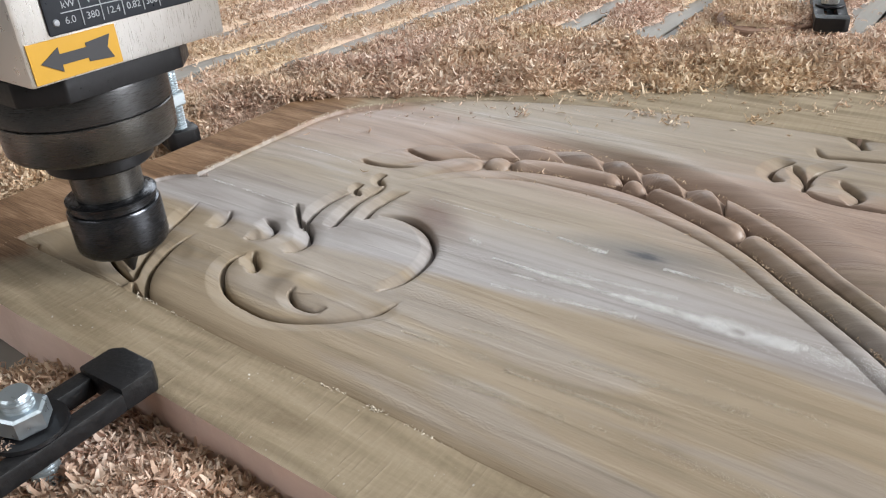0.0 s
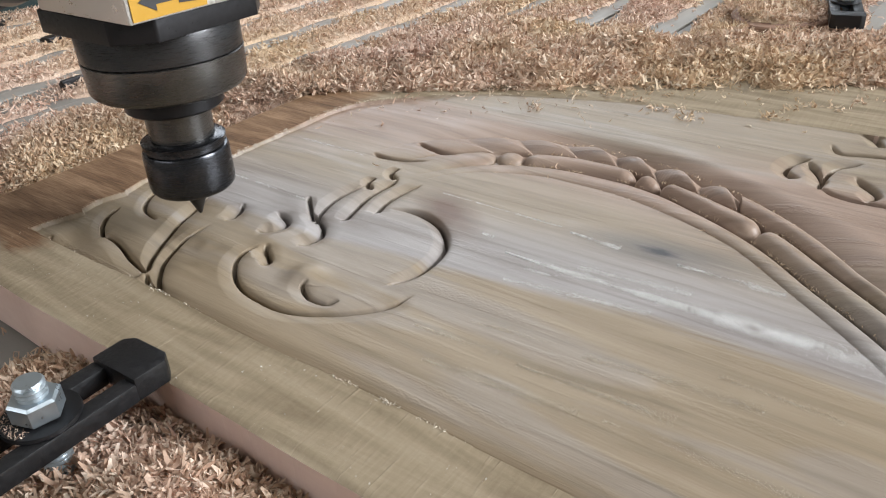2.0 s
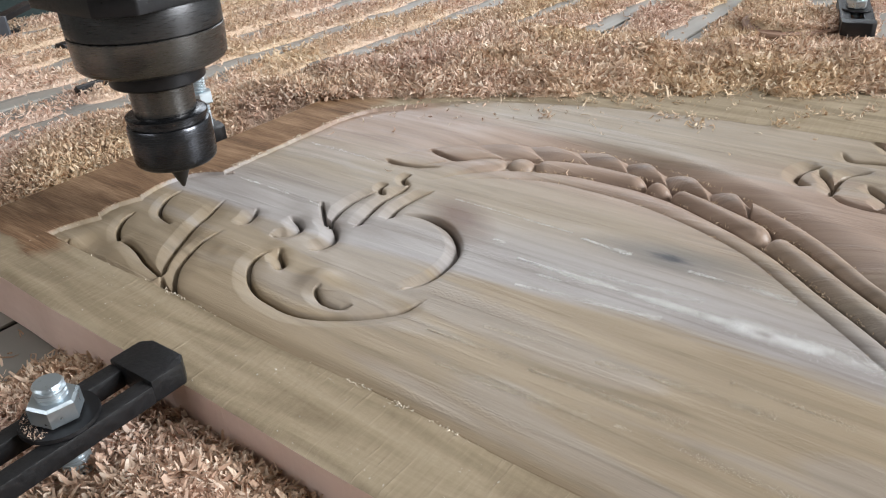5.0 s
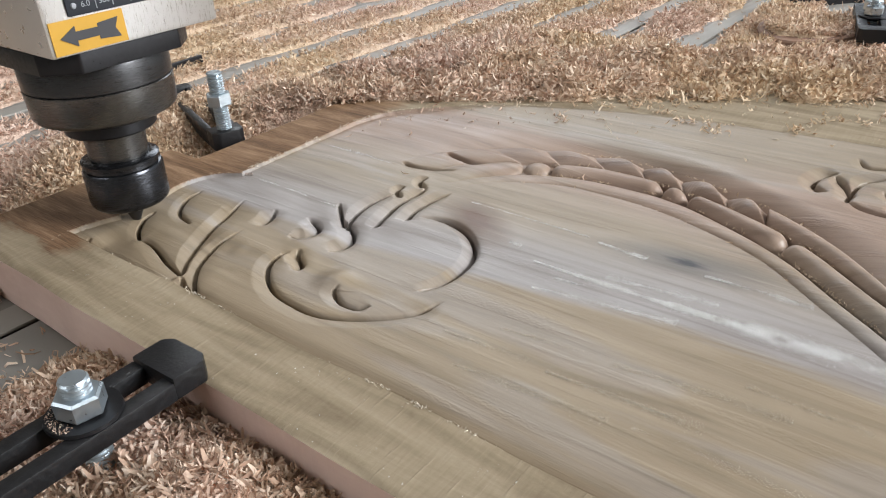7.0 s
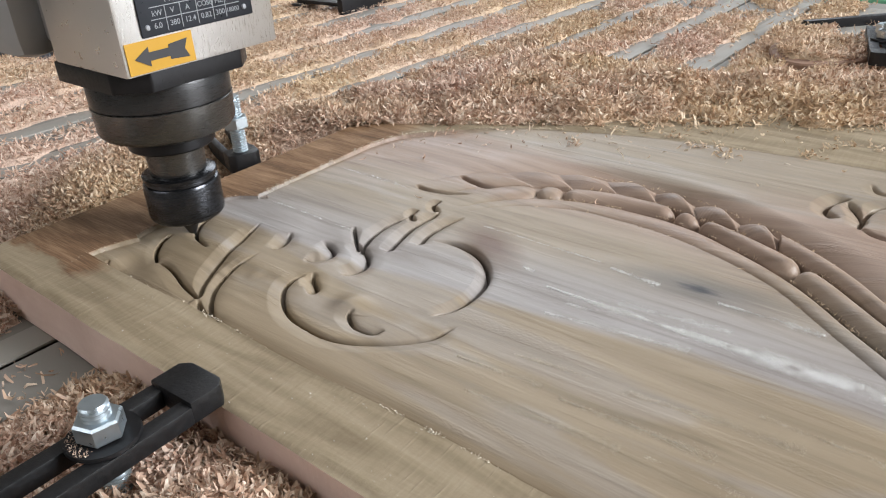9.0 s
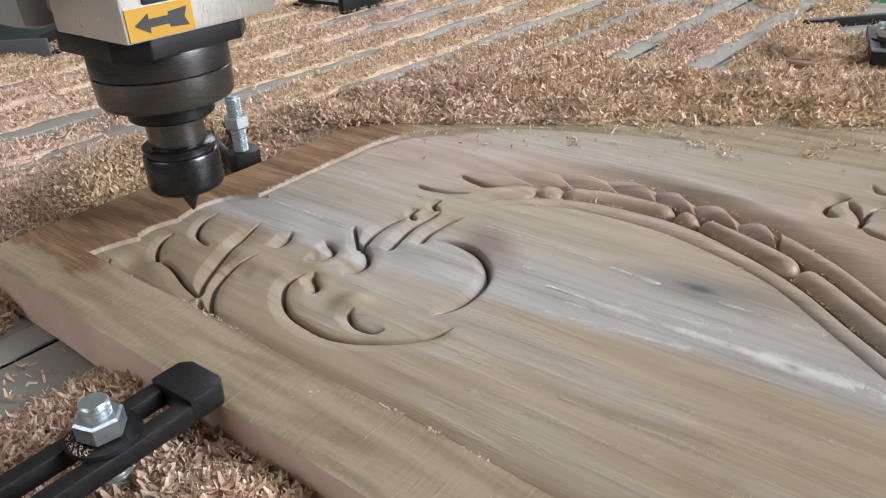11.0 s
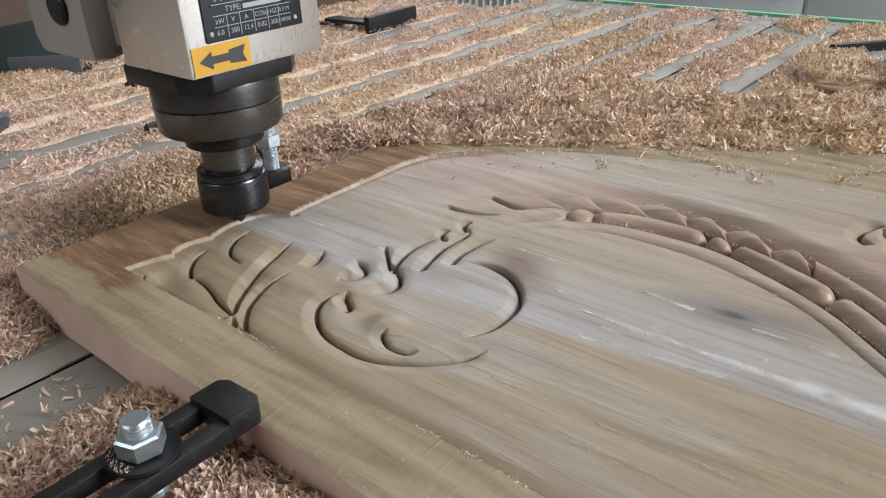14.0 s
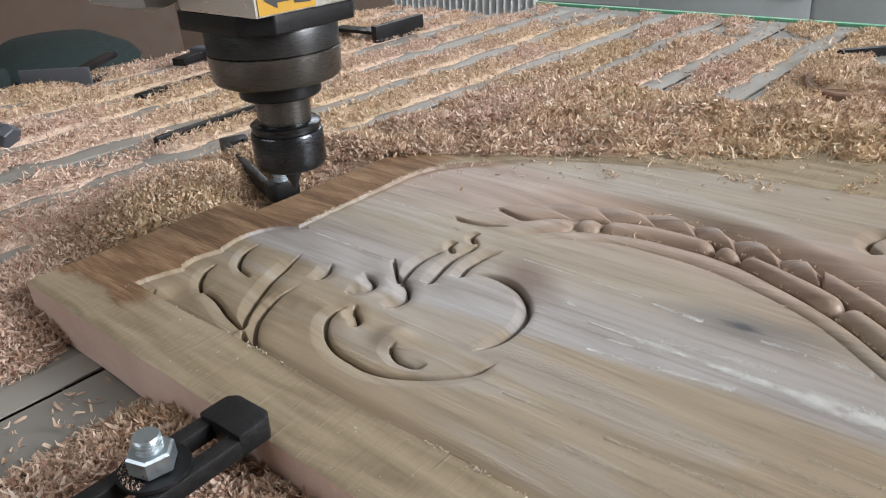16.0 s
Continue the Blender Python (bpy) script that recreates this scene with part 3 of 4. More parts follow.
        floor_side = 0.60 * (1 - np.sqrt(n * (2 - n))) + 0.40 * (1 - np.sqrt(u * (2 - u)))
        slit = 0.0065 * np.exp(-((dd - 0.0009) / 0.0012) ** 2)
        hollow = taper * (right * (deep * floor_side + slit) + (1 - right) * rim * (1 - v) ** 1.2)
        sunk[pick] = np.maximum(sunk[pick], hollow)
    z = np.where(inside, z - sunk, z)
    # tool ripple and faint saw texture
    z = z + np.where(inside, 0.0, 0.00012 * (value_noise(x * 6 + y * 2, y * 1.2, 0.006, 9) - 0.5))
    z = z - np.where(inside, 0.0, 0.0012 * smoothstep(0.004, 0.0, y + 0.004 * (value_noise(x, y, 0.02, 5) - 0.5)))
    return z, fresh


def plank(name, parent, xs, ys, low, label):
    X, Y = np.meshgrid(xs, ys)
    nx, ny = len(xs), len(ys)
    Z, F = relief(X, Y)
    wob = 0.0014 * (value_noise(X, Y * 0 + 3, 0.05, 12) - 0.5)
    edge = (np.arange(ny) == 0)[:, None]
    Yw = Y + np.where(edge & (Y < 0.01), wob, 0)
    top = np.stack([X, Yw, Z], -1).reshape(-1, 3)
    idx = np.arange(nx * ny).reshape(ny, nx)
    quads = np.stack([idx[:-1, :-1], idx[:-1, 1:], idx[1:, 1:], idx[1:, :-1]], -1).reshape(-1, 4)
    ring = np.concatenate([idx[0, :], idx[1:, -1], idx[-1, -2::-1], idx[-2:0:-1, 0]])
    down = top[ring].copy()
    down[:, 2] = low
    base = nx * ny
    j = np.arange(len(ring))
    walls = np.stack([ring, base + j, base + (j + 1) % len(ring), ring[(j + 1) % len(ring)]], -1)
    mesh = raw_mesh(name, np.vstack([top, down]), np.vstack([quads, walls]), WOOD)
    fresh = mesh.attributes.new("fresh", "FLOAT", "POINT")
    fresh.data.foreach_set("value", np.concatenate([F.ravel(), np.zeros(len(ring))]).astype(np.float32))
    mesh.set_sharp_from_angle(angle=radians(50))
    ob = new(name, mesh)
    ob.parent = parent
    return tagged(ob, label)


def build_panel():
    panel = thing("carved_panel", "thick pale poplar panel with half-cut scroll relief, clamped on the bed", "carved panel", pose(0, 0, 0))
    fine, step = 0.00050, 0.0008
    fine_x = np.concatenate([np.arange(0.060, 0.325, fine), np.arange(0.325, 0.560, step)])
    far_x = np.linspace(0.560, 1.15, 50)
    xs = np.concatenate([np.linspace(0, 0.060, 30, endpoint=False), fine_x, far_x])
    ys = np.concatenate([np.linspace(0, 0.036, 22, endpoint=False), np.arange(0.036, SEAM - 0.0006, fine), [SEAM - 0.00004]])
    plank("plank", panel, xs, ys, TABLE + 0.0005, "front plank with a weathered brown end")
    xs = np.concatenate([np.linspace(0.036, 0.060, 12, endpoint=False), fine_x, far_x])
    ys = np.concatenate([np.arange(SEAM, 0.250, fine), np.arange(0.250, 0.470, step), np.linspace(0.470, 0.60, 30)])
    plank("plank", panel, xs, ys, TABLE + 0.0005, "rear plank set back at its brown end")
    return panel


# ---------------------------------------------------------------- chips
def heap(x, y):
    """Height of the layer of chips over the bed (negative: bare)."""
    n1, n2, n3 = value_noise(x, y, 0.11, 21), value_noise(x, y, 0.035, 22), value_noise(x, y, 0.013, 23)
    phase = (x - 0.183) / 0.104
    off = np.abs(phase - np.round(phase)) * 0.104
    ragged = 0.010 + 0.012 * smoothstep(-0.1, -0.4, x)
    stripes = smoothstep(0.0135, 0.0215, off + ragged * (n2 - 0.5) + 0.008 * (n1 - 0.5))
    h = 0.0085 * stripes * (0.55 + 0.7 * n1) - 0.0035 + 0.006 * (n2 - 0.4) * stripes
    h = np.where(y > 0.9, h - 0.004 * smoothstep(0.9, 1.25, y), h)
    # bank behind the panel
    rim = 0.346 + 0.56 * np.clip(x - 0.073, -0.2, 0.45) - 0.20 * np.clip(0.073 - x, 0, 1)
    u = (y - rim) / np.clip(0.15 + 0.16 * (x + 0.1), 0.13, 0.20)
    bank = (0.0350 + 0.013 * np.sin(np.clip(u, 0, 1) * math.pi) ** 1.2) * smoothstep(1.05, 0.60, u) * smoothstep(-0.08, 0.0, u) * smoothstep(-0.16, 0.02, x)
    h = np.maximum(h, np.where(bank > 0.002, bank * (0.85 + 0.3 * n2) + 0.004 * (n3 - 0.5), -1))
    # chips spilled over the panel's back
    spill = (0.0370 + 0.006 * n2) * smoothstep(0.67, 0.605, y) * smoothstep(-0.01, 0.035, x)
    h = np.where((u > 0.35) & (spill > 0.002), np.maximum(h, spill), h)
    # drift against the end of the panel
    drift = (0.041 - 0.012 * np.exp(-((y - 0.225) / 0.024) ** 2)) * np.exp(-((x + 0.085) / 0.075) ** 2) * smoothstep(0.02, 0.14, y) * smoothstep(0.36, 0.24, y) * (0.55 + 0.7 * n1)
    h = np.maximum(h, np.where(drift > 0.003, drift + 0.006 * (n2 - 0.5), -1))
    # chips on the round offcut
    disc = np.hypot(x - 0.294, y - 0.872)
    h = np.where(disc < 0.056, np.maximum(h, 0.0135 + 0.004 * n2), h)
    # heap under the clamp in front of the panel
    heap_f = 0.026 * np.exp(-((x - 0.315) / 0.085) ** 2) * np.exp(-((y + 0.045) / 0.05) ** 2) * (0.7 + 0.6 * n2)
    heap_l = 0.016 * np.exp(-((x + 0.01) / 0.045) ** 2) * (0.6 + 0.8 * n2)
    heap_r = 0.012 * smoothstep(0.14, 0.19, x)
    low = np.maximum(np.maximum(heap_f, heap_l), heap_r)
    low = np.where((x > 0.05) & (x < 0.135), np.minimum(low, 0.010 * smoothstep(-0.075, -0.10, y) - 0.002 + 0.006 * (n2 - 0.3) * smoothstep(0.03, 0.0, np.minimum(x - 0.05, 0.135 - x))), low)
    h = np.where((y < 0.02) & (x > -0.06), low, h)
    return h


def on_panel(x, y):
    return (x > 0) & (y > 0) & ((x > 0.036) | (y < SEAM)) & (y < 0.60) & (x < 1.15)


def scatter_chips(name, label, x, y, z, rng, long_lo, long_hi, mat=None, lift=0.0):
    """One mesh of curled shavings at the given places."""
    n = len(x)
    length = rng.uniform(long_lo, long_hi, n)
    width = length * rng.uniform(0.07, 0.18, n)
    curl = rng.uniform(1.0, 5.6, n)
    yaw, tilt, roll = rng.uniform(0, 2 * math.pi, n), rng.normal(0, 0.65, n), rng.uniform(-1.3, 1.3, n)
    tilt = tilt + lift
    steps = 4
    s = np.linspace(-0.5, 0.5, steps)
    verts = np.zeros((n, steps, 2, 3))
    ang = s[None, :] * curl[:, None]
    rad = length / curl
    px = rad[:, None] * np.sin(ang)
    pz = -rad[:, None] * (np.cos(ang) - 1) * np.where(rng.rand(n) < 0.5, 1, -1)[:, None]
    taper = np.array([0.55, 1.0, 0.95, 0.5])
    for k, sgn in enumerate((-1, 1)):
        verts[:, :, k, 0] = px
        verts[:, :, k, 1] = sgn * 0.5 * width[:, None] * taper[None, :]
        verts[:, :, k, 2] = pz + sgn * 0.2 * width[:, None] * np.sin(s * 3 + 1)[None, :]
    cr, sr, ct, st, cy, sy = np.cos(roll), np.sin(roll), np.cos(tilt), np.sin(tilt), np.cos(yaw), np.sin(yaw)
    a, b, c = verts[..., 0], verts[..., 1], verts[..., 2]
    e = lambda w: w[:, None, None]
    b, c = b * e(cr) - c * e(sr), b * e(sr) + c * e(cr)
    a, c = a * e(ct) - c * e(st), a * e(st) + c * e(ct)
    a, b = a * e(cy) - b * e(sy), a * e(sy) + b * e(cy)
    out = np.stack([a + e(x), b + e(y), c + e(z)], -1).reshape(-1, 3)
    q = []
    for k in range(steps - 1):
        q.append([2 * k, 2 * k + 1, 2 * k + 3, 2 * k + 2])
    faces = (np.array(q)[None] + 2 * steps * np.arange(n)[:, None, None]).reshape(-1, 4)
    mesh = raw_mesh(name, out, faces, mat or CHIP)
    return tagged(new(name, mesh), label, "wood fibres" if mat else "wood chips", kind="stuff")


def build_chips():
    xs = np.concatenate([np.arange(-0.738, 0.62, 0.006), np.linspace(0.63, 1.5, 40)])
    ys = np.concatenate([np.arange(-0.36, 1.243, 0.006)])
    X, Y = np.meshgrid(xs, ys)
    Hh = heap(X, Y)
    Z = TABLE + Hh - 0.002
    # over the panel the bank starts at its face
    Z = np.where(on_panel(X, Y) & (Y < 0.34), TABLE - 0.003, Z)
    idx = np.arange(X.size).reshape(X.shape)
    quads = np.stack([idx[:-1, :-1], idx[:-1, 1:], idx[1:, 1:], idx[1:, :-1]], -1).reshape(-1, 4)
    quads = quads[~((X.ravel()[quads] < -0.445) & (Y.ravel()[quads] > 1.10)).any(1)]
    mesh = raw_mesh("sawdust_bank", np.stack([X, Y, Z], -1).reshape(-1, 3), quads, DUST)
    tagged(new("sawdust_bank", mesh), "banks and ridges of packed sawdust on the machine bed", "sawdust", kind="stuff")

    rng = np.random.RandomState(4)

    def place(n, x0, x1, y0, y1, name, label, lo, hi, keep=0.0005):
        x, y = rng.uniform(x0, x1, n), rng.uniform(y0, y1, n)
        h = heap(x, y)
        z = TABLE + h
        top = on_panel(x, y)
        thin = np.clip((h - keep) / 0.006, 0.0, 1)
        thin = np.where(h <= keep, 0.022, np.maximum(thin, 0.75))
        good = rng.rand(n) < np.where(top, smoothstep(-0.0030, 0.0030, z) * (y > 0.30), thin)
        good &= (x > -0.445) | (y < 1.095)
        z = np.where(top, np.maximum(z, 0.0006), z)
        z = np.maximum(z, TABLE + 0.0006) + rng.uniform(0.0, 0.0035, n)
        scatter_chips(name, label, x[good], y[good], z[good], rng, lo, hi)
    place(85000, -0.74, 0.0, -0.1, 1.235, "wood_chips", "pinkish curled chips in ridges between the bed slots", 0.007, 0.015)
    place(80000, -0.10, 0.62, 0.30, 1.235, "wood_chips", "golden curled chips banked behind the panel", 0.008, 0.018)
    place(40000, -0.12, 0.06, -0.12, 0.40, "wood_chips", "curled chips drifted against the end of the panel", 0.006, 0.013)
    place(32000, 0.10, 0.60, -0.20, -0.001, "wood_chips", "curled chips heaped under the near clamp", 0.006, 0.015)
    # sawdust caught on the near clamp's washer and strap
    n = 150
    a, d = rng.uniform(2.4, 5.4, n), rng.uniform(0.0105, 0.0152, n)
    scatter_chips("loose_chips", "pale dust caught on the clamp's washer", 0.2559 + d * np.cos(a), -0.0490 + d * np.sin(a), np.full(n, 0.0122), rng, 0.0012, 0.0036)
    # loose chips and dust on the panel's back margin
    n = 380
    x = rng.uniform(0.10, 0.62, n)
    rim = 0.346 + 0.56 * (x - 0.073)
    y = rim - rng.exponential(0.030, n) + 0.004
    cx = rng.uniform(0.22, 0.56, 26)
    cy = 0.346 + 0.56 * (cx - 0.073) - rng.uniform(0.012, 0.085, 26)
    x = np.concatenate([x, np.repeat(cx, 11) + rng.normal(0, 0.0035, 286)])
    y = np.concatenate([y, np.repeat(cy, 11) + rng.normal(0, 0.0035, 286)])
    zz, _ = relief(x, y)
    scatter_chips("loose_chips", "stray pale chips on the panel face", x, y, zz + 0.0014, rng, 0.003, 0.010)


# ---------------------------------------------------------------- setting
def build_room():
    b = box(-7, 7, -7, 7, -1.05, -0.90)
    tagged(part("floor", b, CONCRETE, smooth=False), "grey concrete workshop floor", "floor", kind="structure")
    # ceiling and walls are unseen, added to hold the lamps and limit bounce
    b = join(box(-7, -0.4, -7, 7, 5.0, 5.15), box(2.2, 7, -7, 7, 5.0, 5.15), box(-0.4, 2.2, -7, -0.1, 5.0, 5.15), box(-0.4, 2.2, 2.5, 7, 5.0, 5.15))
    tagged(part("ceiling", b, CREAM, smooth=False), "unseen drab plaster ceiling with a square opening for the overhead fill lamp", "ceiling", kind="structure")

    def wall(name, along, at, spans, mat, label):
        bms = []
        for a, c, z0, z1 in spans:
            bms.append(box(a, c, at, at + 0.15, z0, z1) if along == "x" else box(at, at + 0.15, a, c, z0, z1))
        tagged(part(name, join(*bms), mat, smooth=False), label, "wall", kind="structure")
    wall("wall_north", "x", 5.9, [(-7, 7, -0.9, 2.4), (-7, -6.0, 2.4, 4.5), (-0.4, 7, 2.4, 4.5), (-7, 7, 4.5, 5.0)], SHED, "unseen pale sheet metal wall with a strip window")
    wall("wall_east", "y", 5.9, [(-6, 1.0, -0.9, 5.0), (4.4, 5.9, -0.9, 5.0), (1.0, 4.4, 4.1, 5.0), (1.0, 4.4, -0.9, 1.1)], CREAM, "unseen drab plaster wall with a large window")
    wall("wall_west", "y", -6.05, [(-6, 5.9, -0.9, 5.0)], CREAM, "unseen drab plaster wall")
    wall("wall_south", "x", -6.05, [(-6, 6, -0.9, 2.2), (-6, -4.0, 2.2, 3.8), (1.0, 6, 2.2, 3.8), (-6, 6, 3.8, 5.0)], CREAM, "unseen drab plaster wall with an opening for the south fill lamp")


def build_bed():
    bed = thing("router_bed", "slotted grey machine bed covered in chips, green rim", "machine bed", pose(0, 0, 0))
    slab = box(-0.44, 1.70, -0.75, 1.245, TABLE - 0.09, TABLE - 0.018)
    part("slab", slab, ALU, bed, smooth=False)
    part("slab", box(-0.74, -0.4405, -0.75, 1.105, TABLE - 0.09, TABLE - 0.018), ALU, bed, smooth=False)
    x = 0.194 - 0.104 * 9
    k = 0
    while x < 1.6:
        part("slot_rail", box(x + 0.0755, x + 0.1020, -0.74, 1.200 if x > -0.45 else 1.095, TABLE - 0.006, TABLE + 0.0004, 0.0002), RAIL, bed, "bare grey rail" if k == 0 else "")
        part("bed_strip", box(x + 0.002, x + 0.102, -0.74, 1.243 if x > -0.45 else 1.105, TABLE - 0.018, TABLE, 0.0012), BED, bed, "grey plastic bed strip" if k == 0 else "")
        x += 0.104
        k += 1
    part("rim", box(-0.445, 1.72, 1.246, 1.258, TABLE - 0.10, TABLE + 0.005, 0.002), GREEN, bed, "green painted steel rim")
    for lx in (-0.65, 1.6):
        for ly in (-0.65, 1.03):
            part("leg", box(lx - 0.05, lx + 0.05, ly - 0.05, ly + 0.05, -0.90, TABLE - 0.09, 0.004), GREEN, bed)


def hex_nut(af, high, hole, z):
    r = af / math.sqrt(3)
    bm = lathe([(hole, z), (r * 0.90, z), (r, z + high * 0.1), (r, z + high * 0.88), (r * 0.90, z + high), (hole, z + high)], 6)
    return bm


def stud(r, z0, z1, pitch=0.0021):
    prof = [(r * 0.8, z0)]
    z = z0 + 0.001
    while z < z1 - 0.002:
        prof += [(r, z), (r, z + pitch * 0.2), (r * 0.82, z + pitch * 0.6)]
        z += pitch
    prof += [(r, z1 - 0.0010), (r * 0.88, z1), (0.0, z1)]
    return lathe(prof, 28)


def slotted_bar(long, wide, thick, slot0, slot1, slot_w, nose):
    """A strap clamp along -y from its nose at the origin: two rails, a nose and a tail, with a raised heel."""
    h = wide / 2
    out = [box(-h, -slot_w / 2, -slot1, -slot0, 0, thick, 0.0012), box(slot_w / 2, h, -slot1, -slot0, 0, thick, 0.0012)]
    out.append(prism([(-h, -slot0 - 0.0005), (h, -slot0 - 0.0005), (h, -0.004), (h - 0.005, 0.0), (-h + 0.005, 0.0), (-h, -0.004)], 0.0, thick + nose, 0.0014))
    out.append(box(-h, h, -long, -slot1 + 0.0005, 0, thick, 0.0014))
    return join(*out)


def strap_clamp(name, label, at, long=0.13, wide=0.031, bolt=0.052, stick=0.022, nut_up=0.0, thick=0.013, group="bed clamps"):
    c = thing(name, label, "clamp", at, group)
    part("strap", slotted_bar(long, wide, thick, 0.020, long - 0.016, 0.0135, 0.0025), IRON, c, "slotted black iron strap")
    m = pose(0, -bolt, 0)
    k = 1.0 if nut_up == 0 else 0.6
    s = part("stud", stud(0.0063, -0.030, thick + stick), ZINC, c, "zinc plated threaded stud", smooth=False)
    s.matrix_local = m
    w = part("washer" if nut_up == 0 else "collar", lathe([(0.0065, thick), (0.0155 * k, thick), (0.0162 * k, thick + 0.0008), (0.0158 * k, thick + 0.0024), (0.0065, thick + 0.0024)], 40), BLACK, c, "dark steel washer")
    w.matrix_local = m
    n = part("nut", hex_nut(0.0185, 0.0098, 0.0055, thick + 0.0026 + nut_up), ZINC, c, "zinc plated hex nut", smooth=False)
    n.matrix_local = m @ pose(0, 0, 0, 0, 0, 17)
    return c


# ---------------------------------------------------------------- spindle
def text_mesh(words, size, mat, parent, m, name="writing"):
    cu = bpy.data.curves.new("words", "FONT")
    cu.body, cu.size, cu.align_x, cu.align_y, cu.extrude = words, size, "LEFT", "CENTER", 0.00008
    tmp = bpy.data.objects.new("words", cu)
    scene.collection.objects.link(tmp)
    bpy.context.view_layer.update()
    mesh = bpy.data.meshes.new_from_object(tmp.evaluated_get(bpy.context.evaluated_depsgraph_get()))
    bpy.data.objects.remove(tmp)
    mesh.materials.append(mat)
    ob = new(name, mesh)
    ob.parent, ob.matrix_local = parent, m
    return ob


def build_spindle():
    sp = thing("router_spindle", "square stainless router spindle with black nose and cutter", "spindle", pose(0.1, 0.1, 0))
    part("cutter", lathe([(0, 0), (0.0012, 0.0012), (0.0052, 0.0105), (0.0060, 0.0125), (0.0060, 0.022)], 20), CARBIDE, sp, "dark pointed engraving cutter")
    part("collet_nut", lathe([(0.0070, 0.0195), (0.0205, 0.0190), (0.0232, 0.0198), (0.0246, 0.0215), (0.0250, 0.0240), (0.0250, 0.0435), (0.0242, 0.0450), (0.0228, 0.0455),
                              (0.0226, 0.0475), (0.0240, 0.0482), (0.0241, 0.0505), (0.0225, 0.0515), (0.0170, 0.0518)]), SPUN, sp, "black collet nut with a groove")
    part("shaft", lathe([(0.0170, 0.0510), (0.0182, 0.0520), (0.0184, 0.0560), (0.0190, 0.0700), (0.0200, 0.0740)]), SHAFT, sp, "dark ground steel shaft")
    part("seal_ring", lathe([(0.0200, 0.0695), (0.0262, 0.0700), (0.0275, 0.0712), (0.0280, 0.0800), (0.0270, 0.0830)]), BLACK, sp, "black seal ring")
    part("nose_flange", lathe([(0.0270, 0.0820), (0.0375, 0.0806), (0.0410, 0.0822), (0.0428, 0.0846), (0.0436, 0.1010), (0.0432, 0.1014)], 96), SHAFT, sp, "turned grey nose flange")
    part("nose_housing", lathe([(0.0400, 0.1012), (0.0428, 0.1016), (0.0434, 0.1024), (0.0436, 0.1165), (0.0430, 0.1180), (0.0400, 0.1182)], 96), HOUSING, sp, "dark turned nose housing")
    h, c = 0.047, 0.016
    part("adapter_plate", prism([(-h + c, -h), (h - c, -h), (h, -h + c), (h, h - c), (h - c, h), (-h + c, h), (-h, h - c), (-h, -h + c)], 0.1181, 0.1300, 0.0012), BLACK, sp, "black chamfered adapter plate")
    W, z0, z1 = 0.0525, 0.1301, 0.345
    part("motor_body", box(-0.027, W, -0.0475, 0.0560, z0, z1, 0.0022), STEEL, sp, "brushed stainless square motor body")
    f = W + 0.0002
    plate = part("nameplate", box(f, f + 0.0010, -0.0340, 0.0400, 0.1495, 0.2135, 0.0008), PLATE, sp, "black nameplate with silver print")
    for y in (-0.0300, 0.0340):
        for z in (0.1545, 0.2090):
            part("rivet", lathe([(0, 0.0010), (0.0012, 0.0008), (0.0016, 0.0)], 12, pose(f + 0.0011, y, z, 0, 90, 0)), ETCH, plate)
    face = lambda y, z: Matrix.Translation((f + 0.00125, y, z)) @ pose(0, 0, 0, 90, 0, 90)
    rows = [0.1545, 0.1610, 0.1675, 0.1740, 0.1805, 0.1870, 0.1935]
    for z in rows[1:]:
        part("rule", box(f + 0.0011, f + 0.0014, -0.0270, 0.0310, z - 0.0033, z - 0.0029), ETCH, plate)
    for y in (-0.0180, -0.0085, 0.0020, 0.0125, 0.0210):
        part("rule", box(f + 0.0011, f + 0.0014, y, y + 0.0004, 0.1512, 0.1642), ETCH, plate)
    for words, y, z, size in (("6.0", -0.0260, 0.1545, 0.0042), ("380", -0.0160, 0.1545, 0.0042), ("12.4", -0.0065, 0.1545, 0.0042), ("0.82", 0.0040, 0.1545, 0.0042), ("300", 0.0140, 0.1545, 0.0042), ("18000", 0.0215, 0.1545, 0.0036),
                              ("kW", -0.0260, 0.1610, 0.0042), ("V", -0.0145, 0.1610, 0.0042), ("A", -0.0050, 0.1610, 0.0042), ("COSφ", 0.0028, 0.1610, 0.0040), ("HZ", 0.0145, 0.1610, 0.0042), ("R.P.M", 0.0215, 0.1610, 0.0036),
                              ("TYPE:", -0.0180, 0.1675, 0.0048), ("IP 54", -0.0250, 0.1740, 0.0044), ("CL. F", -0.0050, 0.1740, 0.0044), ("3-Motor", -0.0220, 0.1805, 0.0044),
                              ("SPECIAL ELECTRIC MOTORS", -0.0250, 0.1885, 0.0046)):
        text_mesh(words, size, ETCH, plate, face(y, z))
    for y0, y1, z in ((-0.0050, 0.0240, 0.1675), (0.0120, 0.0300, 0.1740), (0.0050, 0.0310, 0.1805)):
        part("print_bar", box(f + 0.0011, f + 0.0014, y0, y1, z - 0.0014, z + 0.0014), ETCH, plate)
    part("maker_mark", box(f + 0.0011, f + 0.0014, -0.0250, 0.0080, 0.1945, 0.2030), ETCH, plate, "plain silver bar")
    st = part("sticker", box(f, f + 0.0005, -0.0455, -0.0040, 0.1315, 0.1485), YELLOW, sp, "yellow sticker with a black arrow", smooth=False)
    g = f + 0.0006
